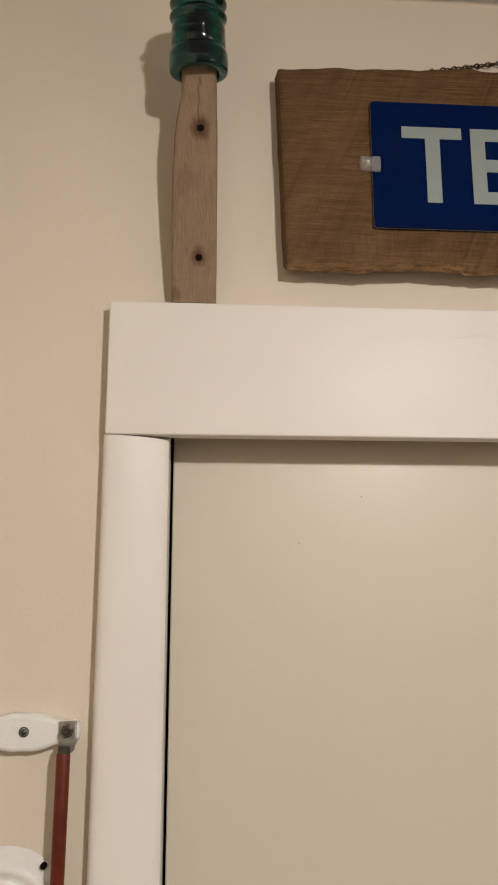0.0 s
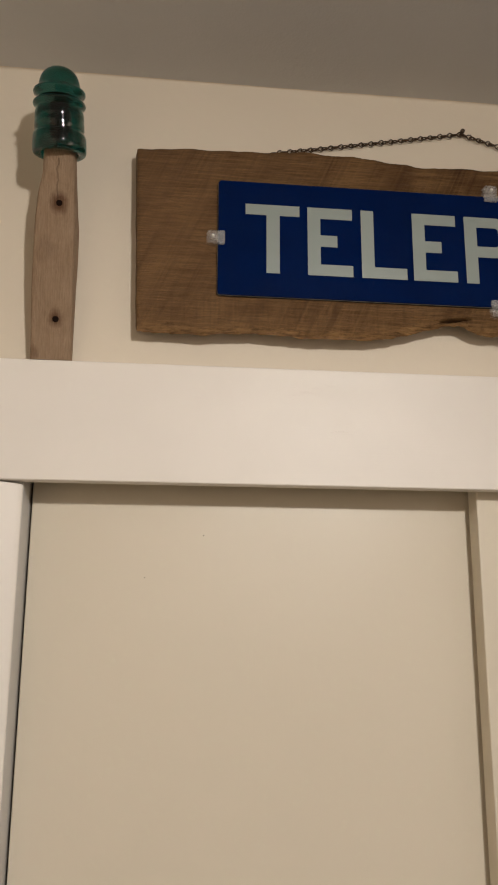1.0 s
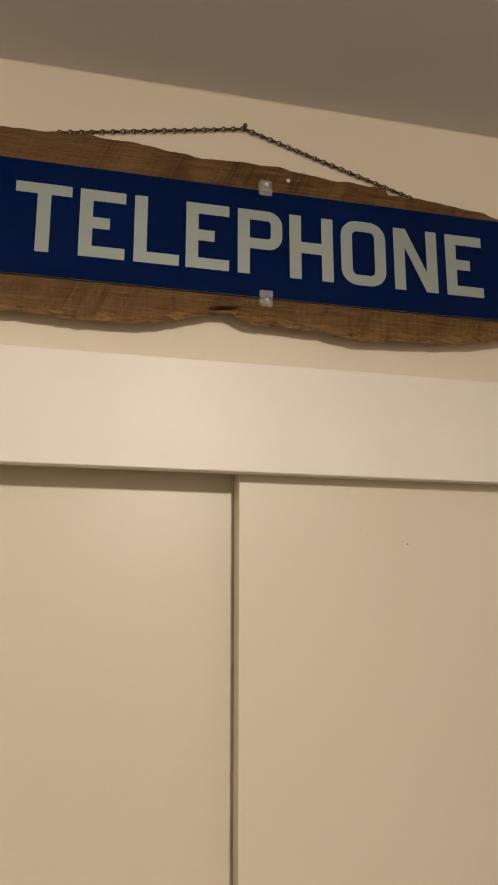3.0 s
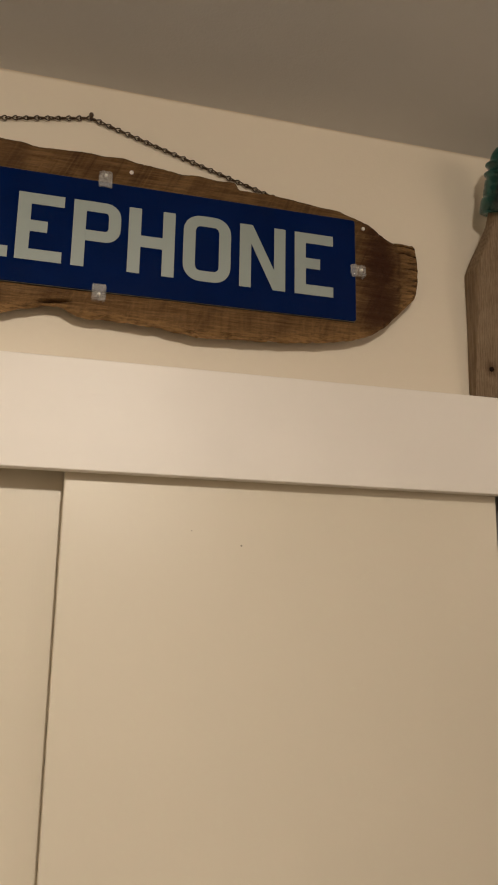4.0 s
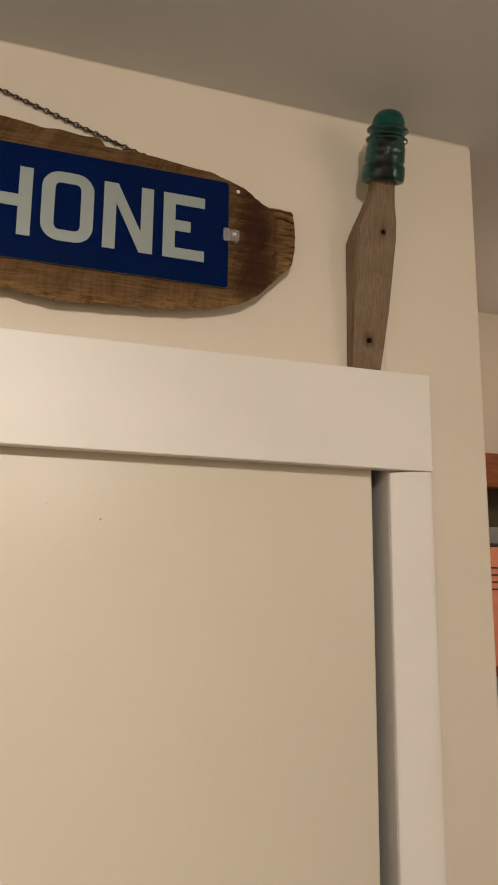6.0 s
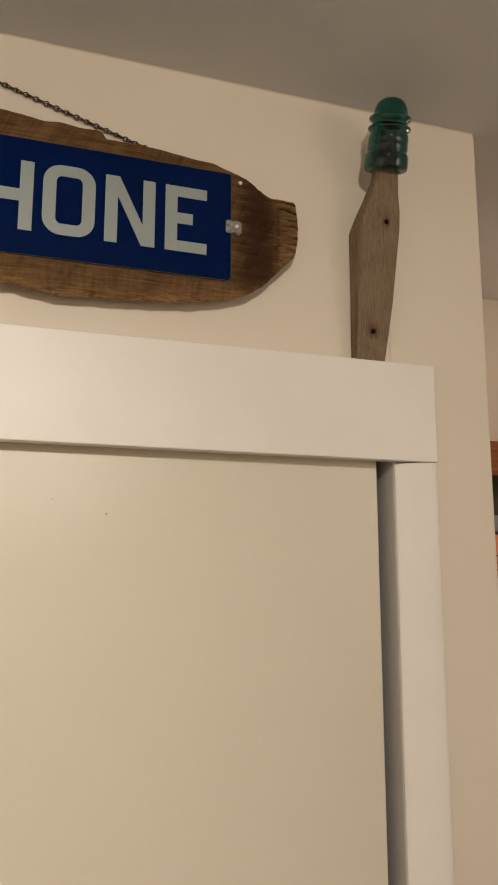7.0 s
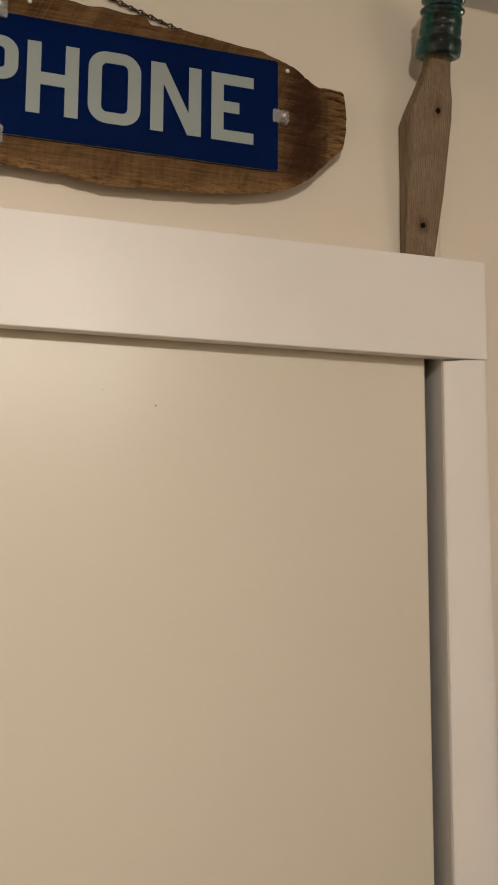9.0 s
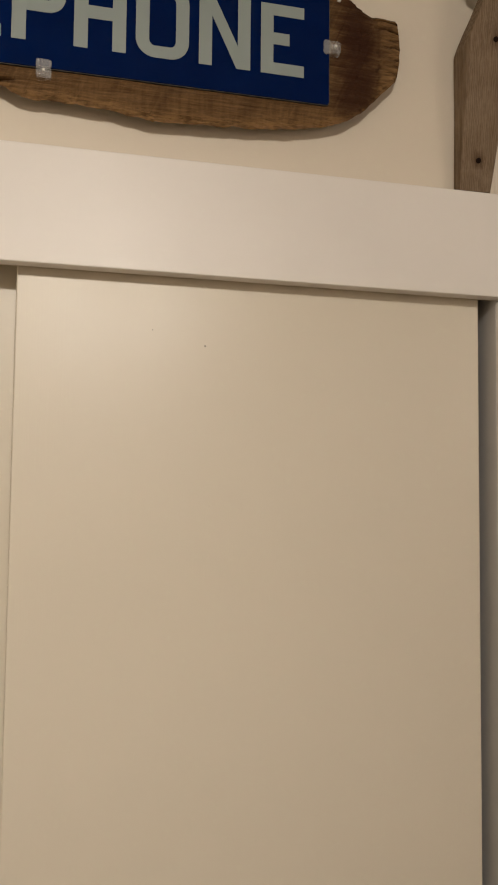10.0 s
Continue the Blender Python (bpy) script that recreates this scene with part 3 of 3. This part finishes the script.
    bmesh.ops.recalc_face_normals(bm, faces=bm.faces)
    return smooth(bm, 50), wear, split_shade


plank_mesh, plank_wear, plank_split = plank()
plank_ob = part("plank", plank_mesh, M_PLANK, sign, "rough-sawn dark brown plank with live edges and a checked end")
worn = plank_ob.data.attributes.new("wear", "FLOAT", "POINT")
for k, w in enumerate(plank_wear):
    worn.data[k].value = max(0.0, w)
# Where the plank's colour is darkened for the shade in its cracks.
cracked = plank_ob.data.attributes.new("split_shade", "FLOAT", "POINT")
for k, w in enumerate(plank_split):
    cracked.data[k].value = w


def rounded(x0, z0, x1, z1, r, seg=5):
    pts = []
    for cx, cz, a in ((x1 - r, z0 + r, -90), (x1 - r, z1 - r, 0), (x0 + r, z1 - r, 90), (x0 + r, z0 + r, 180)):
        for k in range(seg + 1):
            t = radians(a + 90 * k / seg)
            pts.append((cx + r * math.cos(t), cz + r * math.sin(t)))
    return pts


bm = bmesh.new()
prism(bm, rounded(0.3655, 2.349, 1.280, 2.547, 0.005), -0.0380, -0.0330, 0.0012, 3)
plate = part("enamel_plate", smooth(bm, 30), M_BLUE, sign, "dark blue porcelain enamel plate")
bm = bmesh.new()
prism(bm, rounded(0.3643, 2.3478, 1.2812, 2.5482, 0.006), -0.0362, -0.0325)
part("plate_rim", smooth(bm, 30), M_RIM, plate, "worn dark metal rim")

# Lettering: block capitals, each an outline of its own.
LY, LZ, CAP, STEM, BAR = -0.0385, 2.3885, 0.119, 0.0212, 0.0195


def letter(ch, loops, x):
    bm = bmesh.new()
    for outline in loops:
        prism(bm, [(x + a, LZ + b) for a, b in outline], LY, -0.0377, 0.00015, 1)
    return part("letter", bm, M_LETTER, plate, "off-white block capital " + ch)


def capital_e(w):
    s, b, c = STEM, BAR, CAP
    m0, m1, mw = 0.0505, 0.0705, w * 0.66
    return [[(0, 0), (w, 0), (w, b), (s, b), (s, m0), (mw, m0), (mw, m1), (s, m1), (s, c - b), (w, c - b), (w, c), (0, c)]]


def arc(cx, cz, rx, rz, a0, a1, n=8):
    return [(cx + rx * math.cos(radians(a0 + (a1 - a0) * k / n)), cz + rz * math.sin(radians(a0 + (a1 - a0) * k / n))) for k in range(n + 1)]


def ring_loops(outer, inner):
    """A band between two outlines with as many points, as two halves."""
    n = len(outer)
    h = n // 2
    return [outer[:h + 1] + inner[:h + 1][::-1], outer[h:] + outer[:1] + inner[:1] + inner[h:][::-1]]


S, C = STEM, CAP
letter("T", [[(0.034, 0), (0.0555, 0), (0.0555, C - 0.0185), (0.088, C - 0.0185), (0.088, C), (0, C), (0, C - 0.0185), (0.034, C - 0.0185)]], 0.409)
letter("E", capital_e(0.074), 0.510)
letter("L", [[(0, 0), (0.075, 0), (0.075, BAR), (S, BAR), (S, C), (0, C)]], 0.5985)
letter("E", capital_e(0.074), 0.6845)
px, ph = 0.079, 0.072
bowl_out = arc(px - 0.026, C - 0.026, 0.026, 0.026, 90, 0) + arc(px - 0.026, C - ph + 0.026, 0.026, 0.026, 0, -90)
bowl_in = arc(px - 0.026, C - 0.026, 0.0055, 0.0075, 90, 0) + arc(px - 0.026, C - ph + 0.026, 0.0055, 0.0065, 0, -90)
letter("P", [[(0, 0), (S, 0), (S, C), (0, C)], [(S, C)] + bowl_out + [(S, C - ph), (S, C - ph + 0.0195)] + bowl_in[::-1] + [(S, C - 0.0185)]], 0.7735)
letter("H", [[(0, 0), (S, 0), (S, 0.0485), (0.0585, 0.0485), (0.0585, 0), (0.0797, 0), (0.0797, C), (0.0585, C), (0.0585, 0.0695), (S, 0.0695), (S, C), (0, C)]], 0.8655)
ow, oh = 0.0845, C + 0.003
oo = arc(ow - 0.03, oh - 0.03, 0.03, 0.03, 0, 90) + arc(0.03, oh - 0.03, 0.03, 0.03, 90, 180) + arc(0.03, 0.03, 0.03, 0.03, 180, 270) + arc(ow - 0.03, 0.03, 0.03, 0.03, 270, 360)
oi = arc(ow - 0.03, oh - 0.03, 0.0088, 0.0105, 0, 90) + arc(0.03, oh - 0.03, 0.0088, 0.0105, 90, 180) + arc(0.03, 0.03, 0.0088, 0.0105, 180, 270) + arc(ow - 0.03, 0.03, 0.0088, 0.0105, 270, 360)
letter("O", ring_loops(oo, oi), 0.9600)
letter("N", [[(0, 0), (S, 0), (S, 0.083), (0.0615, 0), (0.0845, 0), (0.0845, C), (0.0635, C), (0.0635, 0.038), (0.0235, C), (0, C)]], 1.0605)
letter("E", capital_e(0.0735), 1.1625)


def mirror_clip(x, z, turn):
    """A clear plastic clip: a foot on the wood, a step over the plate, and a screw. turn: where its lip points."""
    m = pose(x, -0.0325, z, 0, turn, 0)
    bm = bmesh.new()
    prism(bm, rounded(-0.0115, -0.0185, 0.0115, 0.001, 0.005), -0.0105, -0.0002, 0.002, 3)
    prism(bm, rounded(-0.0118, -0.001, 0.0118, 0.0112, 0.003), -0.0108, -0.0072, 0.0012, 2)
    lathe(bm, [(0.0, 0.0045), (0.003, 0.0042), (0.0058, 0.0028), (0.0072, 0.0)], 20, pose(0, -0.0103, -0.008, 90, 0, 0))
    bmesh.ops.transform(bm, matrix=m, verts=bm.verts)
    clip = part("mirror_clip", smooth(bm, 40), M_CLIP, sign, "clear plastic clip with a screw")
    # The screw's pale colour paints the lamp's glint on the clip.
    bm = bmesh.new()
    lathe(bm, [(0.0, 0.0158), (0.0014, 0.0156), (0.0024, 0.0148), (0.0027, 0.0108), (0.0, 0.0108)], 16, m @ pose(0, 0, -0.008, 90, 0, 0))
    part("screw", smooth(bm, 50), M_NAIL_AND_GLINT, clip, "small screw head, pale to give its glint")
    return clip


mirror_clip(0.3650, 2.444, 90)
mirror_clip(1.2808, 2.446, -90)
mirror_clip(0.8225, 2.5475, 180)
mirror_clip(0.8225, 2.3485, 0)

for nx_, nz_ in ((0.866, 2.576), (1.299, 2.536)):
    bm = bmesh.new()
    lathe(bm, [(0.0, 0.0026), (0.0022, 0.0022), (0.0035, 0.0008), (0.0036, -0.002), (0.0, -0.002)], 16, pose(nx_, -0.0328, nz_, 90, 0, 0))
    part("nail_head", smooth(bm), M_NAIL_AND_GLINT, sign, "pale nail head driven into the plank")

# The chain: from the back of the plank up over the wall nail and down again.
NAIL = Vector((0.7925, -0.0056, 2.6865))
chain = new("chain")
chain.parent = sign
chain["label"] = "dark bronze jack chain over a wall nail"
ENDS = (Vector((0.455, -0.0042, 2.6230)), Vector((1.150, -0.0042, 2.5833)))


def link_mesh():
    """One twisted wire link, a figure of eight along x, 20 mm long."""
    bm = bmesh.new()
    pts = []
    for k in range(28):
        t = 2 * math.pi * (k + 0.5) / 28
        side = 0.0039 * math.sin(2 * t)
        pts.append((0.0101 * math.cos(t), 0.6 * side if math.cos(t) < 0 else 0.0007 * math.sin(t), side if math.cos(t) >= 0 else 0.0007 * math.sin(t)))
    tube(bm, pts, 0.00130, 6, True)
    me = bpy.data.meshes.new("link")
    smooth(bm, 60).to_mesh(me)
    bm.free()
    me.materials.append(M_CHAIN)
    return me


LINK = link_mesh()


def chain_run(a, b, sag):
    n = round((b - a).length / 0.0180)
    spots = []
    for k in range(n + 1):
        f = k / n
        p = a.lerp(b, f)
        p.z -= sag * 4 * f * (1 - f)
        spots.append(p)
    for k in range(n):
        p, q = spots[k], spots[k + 1]
        d = (q - p).normalized()
        ob = new("link", LINK)
        ob.parent = chain
        r = d.to_track_quat("X", "Z").to_matrix().to_4x4()
        ob.matrix_local = Matrix.Translation((p + q) / 2 - sign.location) @ r @ pose(0, 0, 0, 8 + random.uniform(-14, 14), 0, 0)


chain_run(ENDS[0], NAIL - Vector((0, 0, 0.001)), 0.0006)
chain_run(NAIL - Vector((0, 0, 0.001)), ENDS[1], 0.0006)
settle(sign)
chain.matrix_parent_inverse = Matrix()

bm = bmesh.new()
lathe(bm, [(0.0, 0.0165), (0.0034, 0.016), (0.0042, 0.0135), (0.0036, 0.011), (0.0017, 0.0105), (0.0017, -0.004), (0.0, -0.004)], 14, pose(NAIL.x, 0.0, NAIL.z + 0.0005, 90, 0, 0))
tagged(obj("wall_nail", smooth(bm), M_CHAIN), "dark nail in the wall that carries the chain", "nail")


# ---- insulators on wooden brackets ----
def insulator(place, lean, tilt, size=1.0):
    """Blue-green glass insulator: skirt, body, two rings and a dome, hollow for its pin."""
    outer = [(0.0325, 0.0), (0.0380, 0.0004), (0.0408, 0.0022), (0.0420, 0.0062), (0.0422, 0.0150), (0.0418, 0.0270), (0.0406, 0.0320), (0.0380, 0.0345), (0.0374, 0.0362),
             (0.0382, 0.0385), (0.0388, 0.0410), (0.0386, 0.0520), (0.0378, 0.0545), (0.0384, 0.0570), (0.0380, 0.0680), (0.0362, 0.0715), (0.0358, 0.0740), (0.0378, 0.0768),
             (0.0402, 0.0792), (0.0411, 0.0817), (0.0403, 0.0842), (0.0378, 0.0865), (0.0345, 0.0885), (0.0336, 0.0905), (0.0346, 0.0935), (0.0378, 0.0962), (0.0399, 0.0985),
             (0.0406, 0.1012), (0.0397, 0.1038), (0.0370, 0.1058), (0.0345, 0.1072), (0.0330, 0.1090), (0.0322, 0.1140), (0.0309, 0.1205), (0.0285, 0.1272), (0.0244, 0.1337),
             (0.0186, 0.1387), (0.0110, 0.1416), (0.0, 0.1428)]
    inner = [(0.0, 0.100), (0.0100, 0.099), (0.0145, 0.095), (0.0155, 0.088), (0.0165, 0.060), (0.0172, 0.040), (0.0185, 0.026), (0.0215, 0.018), (0.0262, 0.010), (0.0285, 0.0012)]
    bm = bmesh.new()
    lathe(bm, [(r * size, h * 0.95 * size) for r, h in inner + outer], 64)
    e = obj("glass_insulator", smooth(bm, 60), M_AQUA)
    e.matrix_world = pose(*place, lean, tilt, 0)
    return tagged(e, "blue-green glass telegraph insulator on a wooden bracket", "insulator", "insulators over the closet")


def front_of(f, depth):
    """The bracket's face stands further from the wall towards its top."""
    return float(np.interp(f, (0.0, 0.15, 0.74, 1.0), (-0.0245, -0.034, -0.034 - 0.5 * (depth - 0.004), -0.0215 - depth)))


def bracket(name_label, left, right, foot_z, top_z, holes, axis, lean, tilt, material):
    """A wooden side bracket: a flat tapering blade with two screw holes and a round pin for the insulator."""
    e = empty("wooden_bracket", ((left[0][0] + right[0][0]) / 2, -0.02, foot_z), name_label, "bracket", "brackets over the closet")
    bm = bmesh.new()
    nz, na = 60, 44
    rows = []
    for k in range(nz + 1):
        z = foot_z + (top_z - foot_z) * k / nz
        f = k / nz
        xl, xr = float(np.interp(z, [p[1] for p in left], [p[0] for p in left])), float(np.interp(z, [p[1] for p in right], [p[0] for p in right]))
        y0 = front_of(f, -axis[1])
        y1 = -0.0008 + (axis[1] + 0.0215) * max(0, (f - 0.68) / 0.32)
        cx, cy, hx, hy = (xl + xr) / 2, (y0 + y1) / 2, (xr - xl) / 2, (y1 - y0) / 2
        power = 0.20 + 0.55 * max(0.0, (f - 0.78) / 0.22)
        ring = []
        for j in range(na):
            t = 2 * math.pi * j / na
            c, s = math.cos(t), math.sin(t)
            jx = hx * math.copysign(abs(c) ** power, c)
            jy = hy * math.copysign(abs(s) ** power, s)
            p = Vector((cx + jx, cy + jy, z))
            p.x += 0.0009 * noise.noise((p.x * 40, z * 9, p.y * 60)) 
            p.y += 0.0010 * noise.noise((p.x * 60, z * 9, 7))
            for hx_, hz_ in holes:
                if p.y < cy:
                    d = math.hypot(p.x - hx_, (p.z - hz_) * 0.9)
                    p.y += 0.0008 * math.exp(-(d / 0.009) ** 2)
            ring.append(bm.verts.new(p))
        rows.append(ring)
    for a, b in zip(rows, rows[1:]):
        for j in range(na):
            bm.faces.new([a[j], a[(j + 1) % na], b[(j + 1) % na], b[j]])
    bm.faces.new(rows[0][::-1])
    bm.faces.new(rows[-1])
    bmesh.ops.recalc_face_normals(bm, faces=bm.faces)
    part("blade", smooth(bm, 45), material, e)
    bm = bmesh.new()
    lathe(bm, [(0.0, -0.012), (0.0155, -0.012), (0.0152, 0.012), (0.0138, 0.045), (0.0126, 0.078), (0.010, 0.084), (0.0, 0.085)], 28, pose(*axis, lean, tilt, 0))
    part("pin", smooth(bm), material, e, "round threaded wooden pin")
    # Each screw hole is a near-black disc, its inner shade given as colour.
    for hx_, hz_ in holes:
        f = (hz_ - foot_z) / (top_z - foot_z)
        yf = front_of(f, -axis[1]) - 0.0002
        slope = math.degrees(math.atan2(front_of(f - 0.05, -axis[1]) - front_of(f + 0.05, -axis[1]), 0.1 * (top_z - foot_z)))
        bm = bmesh.new()
        lathe(bm, [(0.0, -0.006), (0.0045, -0.006), (0.0048, 0.0004), (0.0040, 0.0006), (0.0, 0.0001)], 18, pose(hx_, yf, hz_, 90 + slope, 0, 0))
        part("screw", smooth(bm), M_HOLE, e, "near-black disc for the shade in a bracket hole")
    return settle(e)


bracket("weathered tan wooden insulator bracket standing on the head casing",
        [(0.0830, 2.234), (0.0820, 2.34), (0.0820, 2.418), (0.0830, 2.453), (0.0860, 2.486), (0.0920, 2.520), (0.0935, 2.58)],
        [(0.1445, 2.234), (0.1445, 2.398), (0.1438, 2.455), (0.1425, 2.510), (0.1410, 2.58)],
        2.2352, 2.556, ((0.1200, 2.4715), (0.1200, 2.2960)), (0.1165, -0.075, 2.549), 15.0, -1.2, M_PEG_L)
insulator((0.1165, -0.075, 2.5485), 15.0, -1.2, 0.972)
bracket("weathered grey-brown wooden insulator bracket standing on the head casing",
        [(1.5250, 2.234), (1.5255, 2.36), (1.5250, 2.484), (1.5285, 2.499), (1.5535, 2.574), (1.5545, 2.62)],
        [(1.5845, 2.234), (1.5975, 2.345), (1.6030, 2.43), (1.6075, 2.485), (1.6060, 2.514), (1.6010, 2.552), (1.5985, 2.62)],
        2.2352, 2.600, ((1.5760, 2.4925), (1.5565, 2.2868)), (1.5768, -0.060, 2.593), 20.0, -2.3, M_PEG_R)
insulator((1.5768, -0.060, 2.5935), 20.0, -2.3, 0.972)

# ---- old fuse holder on the wall beside the casing ----
fuse = empty("fuse_holder", (-0.085, 0.0, 1.50), "old porcelain fuse holder with red-brown tube screwed to wall", "fuse holder")
bm = bmesh.new()
up = [(0.0, 0.0220), (0.012, 0.0225), (0.026, 0.0200), (0.040, 0.0150), (0.052, 0.0128), (0.062, 0.0125), (0.0665, 0.0100), (0.0685, 0.0050)]
cx, cz = -0.086, 1.6785
outline = [(cx + a, cz + b) for a, b in up] + [(cx + a, cz - b * 0.98) for a, b in up[::-1]] + [(cx - a, cz - b) for a, b in up[1:]] + [(cx - a, cz + b) for a, b in up[:0:-1]]
prism(bm, outline, -0.019, -0.0006, 0.005, 4)
part("porcelain_bar", smooth(bm, 60), M_PORCELAIN, fuse, "white glazed porcelain mounting bar")
bm = bmesh.new()
lathe(bm, [(0.0, 0.0028), (0.0024, 0.0024), (0.0040, 0.0010), (0.0043, -0.0010), (0.0, -0.0010)], 20, pose(-0.0840, -0.0192, 1.680, 90, 0, 0))
part("screw", smooth(bm), M_BOLT, fuse, "tarnished round-headed screw")
# A dark ring laid on the bar paints the shade of the screw's recess.
bm = bmesh.new()
lathe(bm, [(0.0043, -0.0004), (0.0057, 0.0007), (0.0062, 0.0002), (0.0062, -0.0006)], 20, pose(-0.0840, -0.0192, 1.680, 90, 0, 0))
part("recess_shade", smooth(bm), M_BOLT, fuse, "dark ring for the shaded recess round the screw")
bm = bmesh.new()
prism(bm, [(-0.0415, 1.6920), (-0.0210, 1.6925), (-0.0205, 1.6730), (-0.0185, 1.6705), (-0.0215, 1.6655), (-0.0225, 1.6590), (-0.0260, 1.6560), (-0.0400, 1.6560), (-0.0405, 1.6660), (-0.0430, 1.6760), (-0.0415, 1.6800)], -0.0225, -0.0194, 0.0008, 2)
box(bm, (-0.0400, -0.0245, 1.6580), (-0.0315, -0.0224, 1.6660), 0.0008, 1)
box(bm, (-0.0372, -0.0252, 1.6610), (-0.0340, -0.0244, 1.6645), 0.0003, 1)
clipm = part("contact_clip", smooth(bm, 35), M_GALV, fuse, "dull galvanised contact clip")
bm = bmesh.new()
hexa = [(-0.0312 + 0.0078 * math.cos(radians(60 * k + 12)), 1.6815 + 0.0078 * math.sin(radians(60 * k + 12))) for k in range(6)]
prism(bm, hexa, -0.0285, -0.0224, 0.0012, 2)
lathe(bm, [(0.0, 0.0058), (0.0025, 0.0052), (0.0034, 0.0030), (0.0034, -0.001), (0.0, -0.001)], 16, pose(-0.0312, -0.0275, 1.6815, 90, 0, 0))
part("bolt", smooth(bm, 30), M_BOLT, clipm, "tarnished hexagonal bolt")
bm = bmesh.new()
lathe(bm, [(0.0, 0.0), (0.0070, 0.0), (0.0070, 0.011), (0.0, 0.011)], 28, pose(-0.0335, -0.0285, 1.6535))
part("ferrule", smooth(bm), M_BOLT, fuse, "dark metal ferrule at the tube's end")
bm = bmesh.new()
lathe(bm, [(0.0, 0.0), (0.0080, 0.0), (0.0082, 0.001), (0.0082, 0.2130), (0.0078, 0.2140), (0.0, 0.2140)], 32, pose(-0.0345, -0.0292, 1.4430, 0, 0.25, 0))
part("fuse_tube", smooth(bm), M_FIBRE, fuse, "glossy red-brown fibre tube")
bm = bmesh.new()
lathe(bm, [(0.0, 0.016), (0.014, 0.016), (0.018, 0.0135), (0.022, 0.0095), (0.026, 0.0095), (0.029, 0.0125), (0.034, 0.0145), (0.039, 0.0130), (0.0415, 0.0085),
           (0.045, 0.0085), (0.049, 0.0115), (0.054, 0.0125), (0.0585, 0.0108), (0.0615, 0.0060), (0.070, 0.0055), (0.0755, 0.0045), (0.0775, 0.0006), (0.0, 0.0006)], 72, pose(-0.1000, 0, 1.4705, 90, 0, 0))
ring = part("porcelain_base", smooth(bm, 50), M_PORCELAIN, fuse, "white glazed porcelain ring base")
# The hole's shade as a solid near-black plug.
bm = bmesh.new()
lathe(bm, [(0.0, 0.0120), (0.0030, 0.0118), (0.0036, 0.0105), (0.0036, 0.004), (0.0, 0.004)], 16, pose(-0.0545, 0, 1.5270, 90, 0, 0))
part("screw_hole", smooth(bm), M_HOLE, ring, "near-black disc for a screw hole's shade")
settle(fuse)

# ---- side room, glimpsed past the corner ----
rack = empty("wall_shelf", (2.75, FAR, 2.0), "red-brown wooden wall shelf in the dim side room", "shelf")
bm = bmesh.new()
box(bm, (2.20, 0.585, 2.125), (3.30, 0.62, 2.225), 0.004, 2)
part("top_rail", smooth(bm), M_MAHOG, rack, "red-brown wooden front rail")
bm = bmesh.new()
box(bm, (2.20, 0.62, 2.20), (3.30, FAR - 0.001, 2.224), 0.002, 1)
part("top_board", bm, M_MAHOG, rack)
bm = bmesh.new()
box(bm, (2.20, FAR - 0.022, 1.60), (3.30, FAR - 0.002, 2.199), 0.002, 1)
part("back_panel", bm, M_OLIVE, rack, "olive brown back panel")
bm = bmesh.new()
box(bm, (2.20, 0.60, 1.60), (3.30, FAR - 0.001, 1.625), 0.002, 1)
part("shelf_board", bm, M_MAHOG, rack)
settle(rack)
carton = empty("carton", (2.4, 0.68, 1.625), "salmon orange cardboard box with black edges on the shelf", "box")
bm = bmesh.new()
box(bm, (2.235, 0.612, 1.6255), (2.55, 0.76, 1.957), 0.003, 2)
part("box_body", smooth(bm), M_ORANGE, carton)
bm = bmesh.new()
box(bm, (2.232, 0.609, 1.9573), (2.553, 0.763, 1.966), 0.002, 1)
part("box_lid_edge", bm, M_BLACK, carton, "black lid edge")
for k in range(4):
    bm = bmesh.new()
    box(bm, (2.24, 0.6095, 1.895 - 0.02 * k), (2.53, 0.613, 1.899 - 0.02 * k))
    part("printed_bar", bm, M_BLACK, carton, "printed dark bar")
settle(carton)
bm = bmesh.new()
lathe(bm, [(0.0, 0.0), (0.03, 0.0), (0.035, 0.004), (0.075, 0.040), (0.082, 0.046), (0.078, 0.047), (0.03, 0.010), (0.0, 0.008)], 40, pose(2.34, 0.69, 1.9662))
tagged(obj("bowl", smooth(bm), M_GREY), "grey-white bowl standing on the orange box", "bowl")
